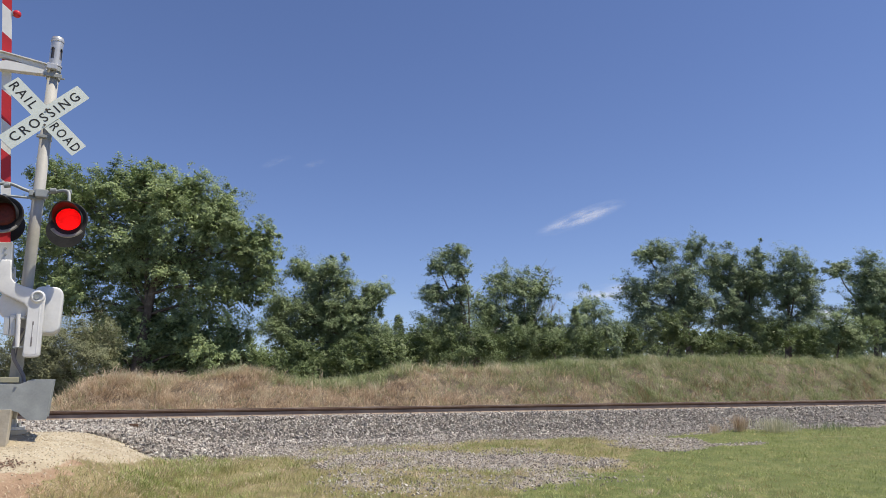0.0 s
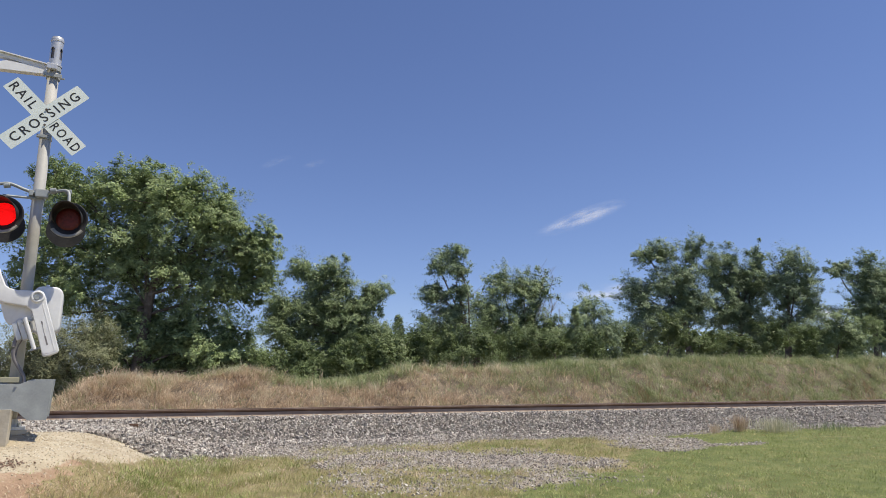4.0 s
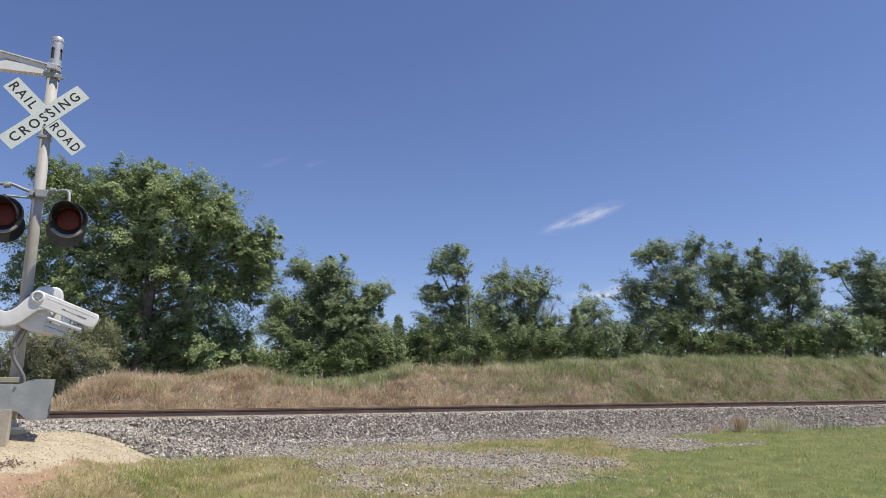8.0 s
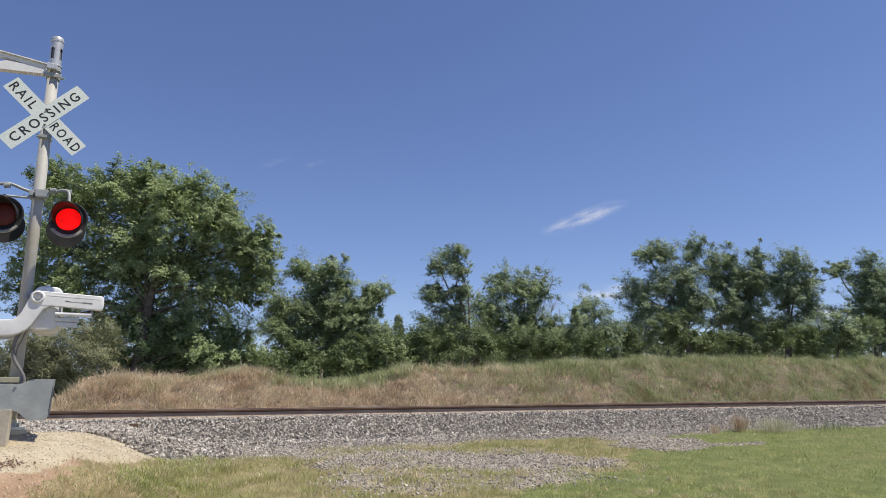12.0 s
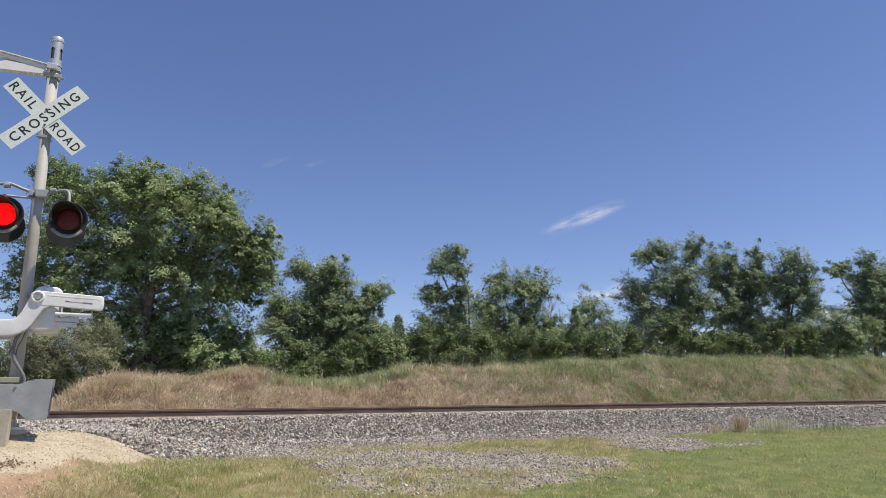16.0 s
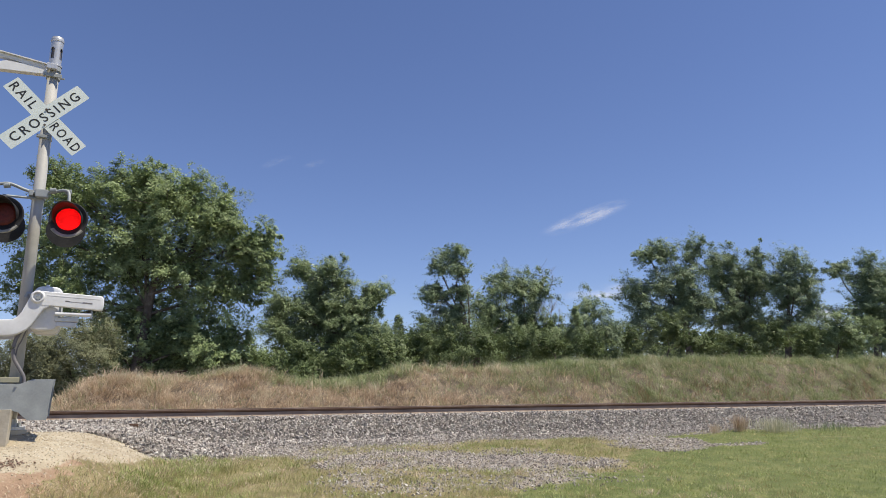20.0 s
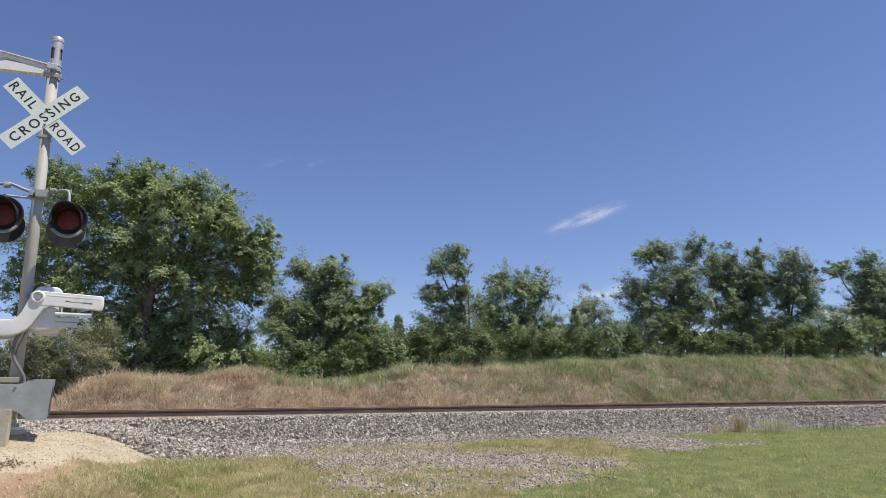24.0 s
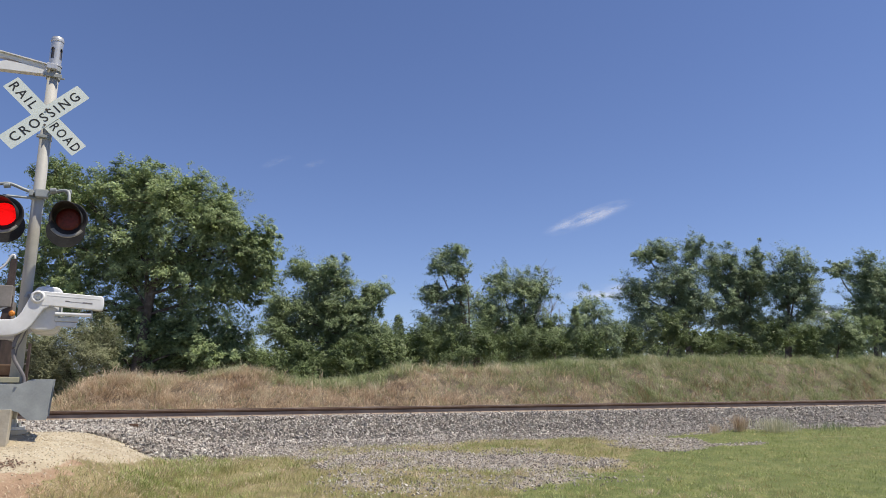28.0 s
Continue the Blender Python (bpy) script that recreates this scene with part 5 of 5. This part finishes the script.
def crossing_gate():
    th = empty("crossing_gate", SIG @ Matrix.Translation((0, -0.2, -0.08)), "white crossing gate mechanism on a galvanised bracket", "crossing gate")
    o = (0, -0.2, -0.08)

    def sp(name, bm, material, parent, label="", smooth=False, off=(0, 0, 0)):
        bmesh.ops.transform(bm, verts=bm.verts[:], matrix=Matrix.Translation((-off[0], -off[1], -G0 - off[2])) @ FIT)
        return part_of(name, bm, material, parent, label, smooth)

    def part(name, bm, material, parent, label="", smooth=False):
        bmesh.ops.scale(bm, verts=bm.verts[:], vec=(K, 1, K))
        return part_of(name, bm, material, parent, label, smooth)
    for px in (0.04, -0.58):
        bm = bmesh.new()
        bmesh.ops.create_cone(bm, cap_ends=True, segments=4, radius1=0.075, radius2=0.10, depth=0.62, matrix=Matrix.Translation((px, -0.64, 0.98)) @ Matrix.Rotation(radians(37), 4, "Z"))
        sp("post", bevel(bm, 0.006), M["concrete"], th, "pale square steel leg", off=o)
    out = [(-0.75, 1.275), (0.10, 1.275), (0.17, 1.255), (0.225, 1.20), (0.27, 1.163), (0.466, 1.163), (0.495, 1.622), (0.24, 1.622), (0.19, 1.60), (0.15, 1.578), (-0.75, 1.585)]
    sp("bracket", slab(out, -0.655, -0.635, 0.004), M["galv"], th, "flared galvanised side plate", off=o)
    sp("bracket", slab([(x, z + 0.03) for x, z in out], -0.18, -0.16, 0.004), M["galv"], th, "flared galvanised side plate", off=o)
    sp("bracket_tray", box(-0.75, 0.44, -0.634, -0.39, 1.295, 1.32), M["galv"], th, off=o)
    sp("bracket_end", box(0.44, 0.455, -0.634, -0.181, 1.20, 1.60), M["galv"], th, off=o)
    bm = tube((0.115, -0.655, 1.555), (0.115, -0.672, 1.555), 0.014, seg=6)
    sp("bolt", bm, M["galv"], th, off=o)
    bm = box(-0.16, 0.13, -0.56, -0.44, 1.60, 1.665, 0.006)
    sp("terminal_box", bm, M["plate"], th, "small yellowed terminal box", off=o)
    # mechanism housing
    bm = slab(rounded(0.16, 0.485, 2.20, 2.79, 0.10, 6), -0.44, -0.10, 0.03, seg=3)
    hs = sp("housing", bm, M["white"], th, "rounded white mechanism housing", True, off=o)
    sp("housing_seam", slab(rounded(0.157, 0.488, 2.197, 2.793, 0.103, 6), -0.275, -0.265), M["galv"], th, off=o)
    sp("eye_bolt", tube((0.30, -0.33, 2.79), (0.30, -0.33, 2.82), 0.022, seg=10), M["white"], th, off=o)
    sp("cable_gland", pipe([(0.14, -0.42, 2.69), (0.10, -0.44, 2.69), (0.08, -0.44, 2.64)], 0.02), M["galv"], th, off=o)
    sp("conduit", pipe(curve_pts([(0.10, -0.46, 2.25), (0.045, -0.50, 2.12), (0.03, -0.51, 2.0), (0.05, -0.50, 1.88), (0.12, -0.49, 1.76), (0.17, -0.48, 1.66), (0.185, -0.47, 1.50)], 6), 0.021), M["rubber"], th, "bent grey flexible conduit", True, off=o)
    sp("conduit", pipe(curve_pts([(0.14, -0.45, 2.25), (0.10, -0.47, 2.10), (0.07, -0.48, 2.02), (0.06, -0.49, 1.9)], 6), 0.008), M["rubber"], th, off=o)
    sp("shaft", tube((0.226, -0.62, 2.628), (0.226, -0.44, 2.628), 0.045, seg=18), M["galv"], th, off=o)
    # the turning arm, drawn lowered, round its pivot
    L = [(-0.46, -0.29), (-0.369, -0.290), (-0.237, -0.283), (-0.19, -0.25), (-0.148, -0.183), (-0.079, 0.002), (-0.062, 0.050), (-0.03, 0.076), (0.03, 0.082), (0.084, 0.074), (0.70, 0.048), (0.726, 0.02),
         (0.732, -0.06), (0.722, -0.125), (0.70, -0.138), (0.30, -0.112), (0.143, -0.105), (0.074, -0.150), (-0.03, -0.344), (-0.08, -0.405), (-0.16, -0.458), (-0.25, -0.482), (-0.46, -0.49)]
    arm = part("gate_arm", slab(L, -0.125, -0.045, 0.018, seg=3), M["white"], th, "white cast gate arm support with counterweight", True)
    mid = [(x * 0.955 - 0.002, (z + 0.02) * 0.90 - 0.02) for x, z in L[5:17]]
    part("face_panel", slab([(-0.05, -0.03)] + [(x, z) for x, z in mid if x > 0.02] + [(0.06, -0.10)], -0.1285, -0.122), M["white"], arm, "raised cast face")
    ring = bmesh.new()
    prof = [(0.048, -0.1265), (0.048, -0.150), (0.056, -0.157), (0.066, -0.155), (0.076, -0.140), (0.080, -0.1265)]
    rows = [[ring.verts.new((r * math.cos(k * math.tau / 36), y, r * math.sin(k * math.tau / 36))) for k in range(36)] for r, y in prof]
    for p, q in zip(rows, rows[1:]):
        for k in range(36):
            ring.faces.new((p[k], p[(k + 1) % 36], q[(k + 1) % 36], q[k]))
    part("hub", ring, M["white"], arm, "round raised cast hub rim", True)
    part("hub_bolt", tube((0.008, -0.160, -0.012), (0.008, -0.120, -0.012), 0.030, seg=6), M["galv"], arm)
    bm = slab([(0.10, 0.035), (0.68, 0.012), (0.69, -0.004), (0.10, 0.018)], -0.131, -0.120, 0.003)
    part("rib", bm, M["white"], arm)
    bm = slab([(0.31, -0.038), (0.49, -0.047), (0.49, -0.052), (0.31, -0.043)], -0.1305, -0.12)
    part("slot", bm, M["rubber"], arm)
    part("slot", slab([(0.49, -0.040), (0.60, -0.046), (0.60, -0.062), (0.49, -0.056)], -0.1305, -0.12), M["rubber"], arm)
    part("slot", slab([(0.30, -0.030), (0.345, -0.032), (0.345, -0.046), (0.30, -0.044)], -0.1305, -0.12), M["rubber"], arm)
    bm = tube((0.20, -0.09, -0.195), (0.60, -0.09, -0.195), 0.024, seg=12)
    part("weight_rod", bm, M["white"], arm, "white counterweight rod")
    for rx in (0.25, 0.60):
        part("weight_link", box(rx - 0.012, rx + 0.012, -0.10, -0.06, -0.24, -0.10, 0.004), M["galv"], arm)
    bm = box(0.20, 0.46, -0.06, 0.02, -0.285, -0.225, 0.008)
    box(0.22, 0.44, -0.05, 0.01, -0.345, -0.29, 0.006, bm)
    part("weight_plate", bm, M["cap"], arm, "stacked grey counterweight plates")
    part("drum", slab(rounded(-0.10, 0.26, -0.40, -0.10, 0.12, 6), -0.04, 0.04, 0.02), M["white"], arm, "rounded white drum", True)
    # striped arm beyond the casting
    B = 0.255
    part("rear_casting", slab([(x, z) for x, z in L if x < 0.2], 0.42, 0.47, 0.012), M["white"], arm, "white rear arm support", True)
    part("arm_socket", box(-0.74, -0.40, B - 0.05, 0.43, -0.475, -0.315, 0.01), M["cap"], arm, "bolted steel arm socket")
    part("socket_bar", box(-0.45, -0.40, -0.05, B - 0.05, -0.43, -0.36, 0.006), M["galv"], arm)
    for bx in (-0.66, -0.58, -0.50):
        part("bolt", tube((bx, B - 0.07, -0.39), (bx, B - 0.045, -0.39), 0.014, seg=6), M["galv"], arm)
    step, hh = 0.405, 0.055
    drop = lambda v: -0.396 + (v + 0.62) * 0.034
    for i in range(15):
        x1, x0 = -0.90 - (i - 0.45) * step, -0.90 - (i + 0.55) * step
        sl = 0.05
        quad = [(x0 - sl, drop(x0) - hh), (x1 - sl, drop(x1) - hh), (x1 + sl, drop(x1) + hh), (x0 + sl, drop(x0) + hh)]
        if i == 0:
            quad[1], quad[2] = (x1, drop(x1) - hh), (x1, drop(x1) + hh)
        part("stripe", slab(quad, B - 0.017, B + 0.017), M["red" if i % 2 == 0 else "white"], arm, "red arm section" if i % 2 == 0 else "white arm section")
    for d in (3.89, 5.3):
        zz = drop(-d)
        sphere = bmesh.new()
        bmesh.ops.create_uvsphere(sphere, u_segments=14, v_segments=10, radius=0.052)
        bmesh.ops.translate(sphere, verts=sphere.verts[:], vec=(-d, B, zz + 0.112))
        part("arm_light", sphere, M["red_ball"], arm, "unlit red arm light", True)
        part("light_bracket", box(-d - 0.03, -d + 0.03, B - 0.03, B + 0.03, zz + 0.058, zz + 0.075, 0.004), M["galv"], arm)
    return arm


GATE_ARM = crossing_gate()

# ---- locomotive ----


def locomotive():
    """A road locomotive; x forward from the front end, z from the rail top."""
    th = empty("locomotive", Matrix.Translation(W(-360, RAIL_T + GAUGE / 2, RAIL_TOP)) @ Matrix.Rotation(TRACK, 4, "Z"), "dusty orange and dark freight locomotive rolling in", "locomotive")
    P = lambda n, bm, m, lab="", sm=False: part(n, bm, M[m], th, lab, sm)
    P("frame", box(-20.5, -0.55, -1.35, 1.35, 1.25, 1.62, 0.02), "loco_dark", "dark underframe")
    P("walkway", box(-20.4, -0.45, -1.52, 1.52, 1.621, 1.69, 0.01), "loco_grey", "grey walkway deck")
    P("end_plate", box(-0.52, -0.46, -1.5, 1.5, 0.75, 1.70, 0.01), "loco_dark")
    P("snow_plough", slab([(-0.52, 0.12), (-0.15, 0.10), (-0.40, 0.75), (-0.52, 0.75)], -1.4, 1.4, 0.01), "loco_dark", "dark pilot plough")
    P("coupler", box(-0.46, -0.05, -0.13, 0.13, 0.78, 1.04, 0.03), "rust", "rusty knuckle coupler")
    for y in (-1.44, 1.44):
        h = 3.20 if y < 0 else 2.45
        back = 0.0 if y < 0 else 0.55
        P("step_platform", box(-0.9, -back, y - 0.16, y + 0.16, 1.56, 1.62, 0.01), "loco_grey")
        P("corner_post", slab([(-0.19 - back, 1.62), (-0.01 - back, 1.62), (-0.03 - back, h), (-0.14 - back, h)], y - 0.05, y + 0.05, 0.01), "loco_dark", "dark corner post")
        P("handrail", pipe(curve_pts([(-0.07 - back, y, h), (-0.09 - back, y, h + 0.08), (-0.15 - back, y, h + 0.05), (-0.35 - back, y, h - 0.25), (-1.2, y, 2.45), (-1.8, y, 2.42), (-5, y, 2.42), (-20, y, 2.42)], 5), 0.024), "handrail", "white handrail", True)
        for i in range(11):
            P("stanchion", tube((-1.4 - i * 1.8, y, 1.69), (-1.4 - i * 1.8, y, 2.42), 0.02, seg=8), "handrail")
        for k in range(4):
            P("step", box(-0.75, -0.18, y - 0.10 if y > 0 else y - 0.06, y + 0.06 if y > 0 else y + 0.10, 0.42 + 0.34 * k, 0.46 + 0.34 * k), "loco_grey")
        P("step_side", box(-0.80, -0.75, y - 0.07, y + 0.07, 0.38, 1.62), "loco_dark")
        P("step_side", box(-0.18, -0.13, y - 0.07, y + 0.07, 0.38, 1.62), "loco_dark")
        P("equipment_box", box(-0.75, -0.02 - back, y - 0.16 if y > 0 else y - 0.09, y + 0.09 if y > 0 else y + 0.16, 2.16, 2.62, 0.02), "loco_grey", "dusty grey equipment box")
        P("hose_bracket", box(-0.19 - back, -0.04 - back, y - 0.06, y + 0.06, 2.18, 2.50, 0.02), "loco_dark")
        P("marker_light", lathe([(0.055, 0), (0.06, 0.04), (0.03, 0.06)], 16, "y"), "loco_orange", "orange marker light").location = (0.02 - back, y * 1.04, 2.03)
        P("grab_bar", pipe([(-0.95, y * 1.03, 1.88), (-0.4 - back, y * 1.03, 2.02), (-0.04 - back, y * 1.03, 2.2)], 0.022), "handrail")
    P("short_hood", box(-3.3, -1.5, -0.85, 0.85, 1.69, 3.35, 0.12, seg=3), "loco_orange", "orange short hood")
    P("cab", slab([(-5.8, 1.69), (-3.3, 1.69), (-3.25, 3.3), (-3.55, 4.35), (-5.8, 4.45)], -1.5, 1.5, 0.08), "loco_orange", "orange cab")
    for y in (-1.505, 1.505):
        for xx in (-5.5, -4.6):
            P("cab_window", box(xx, xx + 0.75, y - 0.02, y + 0.02, 3.05, 3.85, 0.01), "glass", "dark cab window")
    for y in (-0.9, 0.15):
        w = P("windscreen", box(-0.02, 0.02, y, y + 0.75, -0.38, 0.38, 0.01), "glass", "dark windscreen")
        w.matrix_local = pose(-3.38, 0, 3.8, 0, -16, 0)
    P("long_hood", box(-20.2, -5.8, -0.95, 0.95, 1.69, 4.15, 0.08), "loco_orange", "orange long hood")
    P("stripe_band", box(-20.1, -5.9, -0.965, 0.965, 1.75, 2.25), "loco_dark", "dark lower band")
    P("radiator", box(-20.1, -16.5, -1.25, 1.25, 3.4, 4.4, 0.1), "loco_dark", "flared radiator section")
    for i in range(8):
        P("hood_door", box(-15.8 + i * 1.15, -14.8 + i * 1.15, -0.975, -0.94, 2.35, 3.85, 0.01), "loco_orange")
    for i in range(3):
        P("roof_fan", lathe([(0.62, 0), (0.62, 0.14), (0.55, 0.16)], 20), "loco_dark").location = (-19.4 + i * 1.4, 0, 4.4)
    P("exhaust", box(-11.5, -10.8, -0.3, 0.3, 4.12, 4.4, 0.03), "loco_dark")
    P("headlight", lathe([(0.10, -0.03), (0.10, 0.03)], 16), "handrail").matrix_local = pose(-3.44, 0, 4.3, 0, 80, 0)
    P("fuel_tank", box(-12.6, -8.0, -1.3, 1.3, 0.30, 1.25, 0.15, seg=3), "loco_dark", "dark fuel tank")
    for cx in (-4.1, -16.4):
        tr = P("truck", box(cx - 2.3, cx + 2.3, -1.15, -1.02, 0.55, 0.80, 0.03), "loco_dark", "dark three-axle truck")
        part("side_frame", box(cx - 2.3, cx + 2.3, 1.02, 1.15, 0.55, 0.80, 0.03), M["loco_dark"], tr)
        part("bolster", box(cx - 0.4, cx + 0.4, -1.1, 1.1, 0.5, 0.9, 0.03), M["loco_dark"], tr)
        for ax in (-1.9, 0, 1.9):
            part("axle", tube((cx + ax, -0.9, 0.52), (cx + ax, 0.9, 0.52), 0.09, seg=10), M["rust"], tr)
            for y in (-0.76, 0.76):
                w = lathe([(0.52, -0.065), (0.53, 0.05), (0.56, 0.052), (0.555, 0.075)], 24, "y")
                if y > 0:
                    bmesh.ops.rotate(w, verts=w.verts[:], matrix=Matrix.Rotation(math.pi, 3, "Z"))
                part("wheel", w, M["rust"], tr).location = (cx + ax, y, 0.52)
            for y in (-1.2, 1.2):
                part("journal_box", box(cx + ax - 0.16, cx + ax + 0.16, y - 0.06, y + 0.06, 0.38, 0.70, 0.03), M["loco_dark"], tr)
    return th


ENGINE = locomotive()

# ---- motions ----
def flashing(on, off):
    """Rows of a lamp disc's turn: lit face out from on to off, every 1.1925 s."""
    dark, edge, lit = pose(0, 0, 0, 0, 0, 178), pose(0, 0, 0, 0, 0, 89), pose(0, 0, 0)
    keys = {}
    for k in range(-1, 25):
        a, b = math.ceil((on + 1.1925 * k) * FPS), math.floor((off + 1.1925 * k) * FPS)
        a += a % 3 == 1
        b -= b % 3 == 2
        keys.update({a - 2: dark, a - 1: edge, a: lit, b: lit, b + 1: edge, b + 2: dark})
    first = max(n for n in keys if n <= 0)
    last = max(n for n in keys if n <= 28 * FPS)
    rows = [(0.0, keys[first])] + [(n / FPS, keys[n]) for n in sorted(keys) if 0 < n <= 28 * FPS]
    return rows + [(28.1, keys[last])]


def gate_turn(deg):
    return pose(0.226 * K - 0.0295, 0, 1.4 + (2.628 - 1.4) * K - G0 + 0.08, 0, deg, 0)


def motions():
    """Everything that moves."""
    walk(LAMP_R, flashing(-0.33, 0.13))
    walk(LAMP_L, flashing(0.25, 0.74))
    fall = ((0.0, 86), (3.1, 86), (3.3, 84), (3.5, 79.5), (4.5, 61.5), (5.5, 45.5), (6.0, 39.5), (6.5, 34.8), (7.0, 30.8), (7.5, 25.0), (8.0, 19.3), (8.5, 14.7),
            (9.0, 10.8), (9.5, 6.2), (10.0, 3.0), (10.5, 1.0), (11.0, 0), (28.0, 0))
    walk(GATE_ARM, [(t, gate_turn(d)) for t, d in fall])
    turn = Matrix.Rotation(TRACK, 4, "Z")
    walk(ENGINE, [(t, Matrix.Translation(W(-3.57 - 13.0 * (28.0 - t), RAIL_T + GAUGE / 2, RAIL_TOP)) @ turn) for t in (0.0, 7.0, 14.0, 21.0, 28.0)])
    for ob, foot, ph, amp in BOUGHS:
        a = lambda t: amp * (0.7 * math.sin(2.1 * t + ph) + 0.5 * math.sin(3.7 * t + 2 * ph))
        walk(ob, [(0.5 * k, pose(*foot, 0.6 * a(0.5 * k + 0.4), a(0.5 * k), 0)) for k in range(57)])
    drift = WISP.matrix_world.copy()
    walk(WISP, [(t, Matrix.Translation((0.9 * t, 0, 0)) @ drift) for t in (0.0, 14.0, 28.0)])


motions()
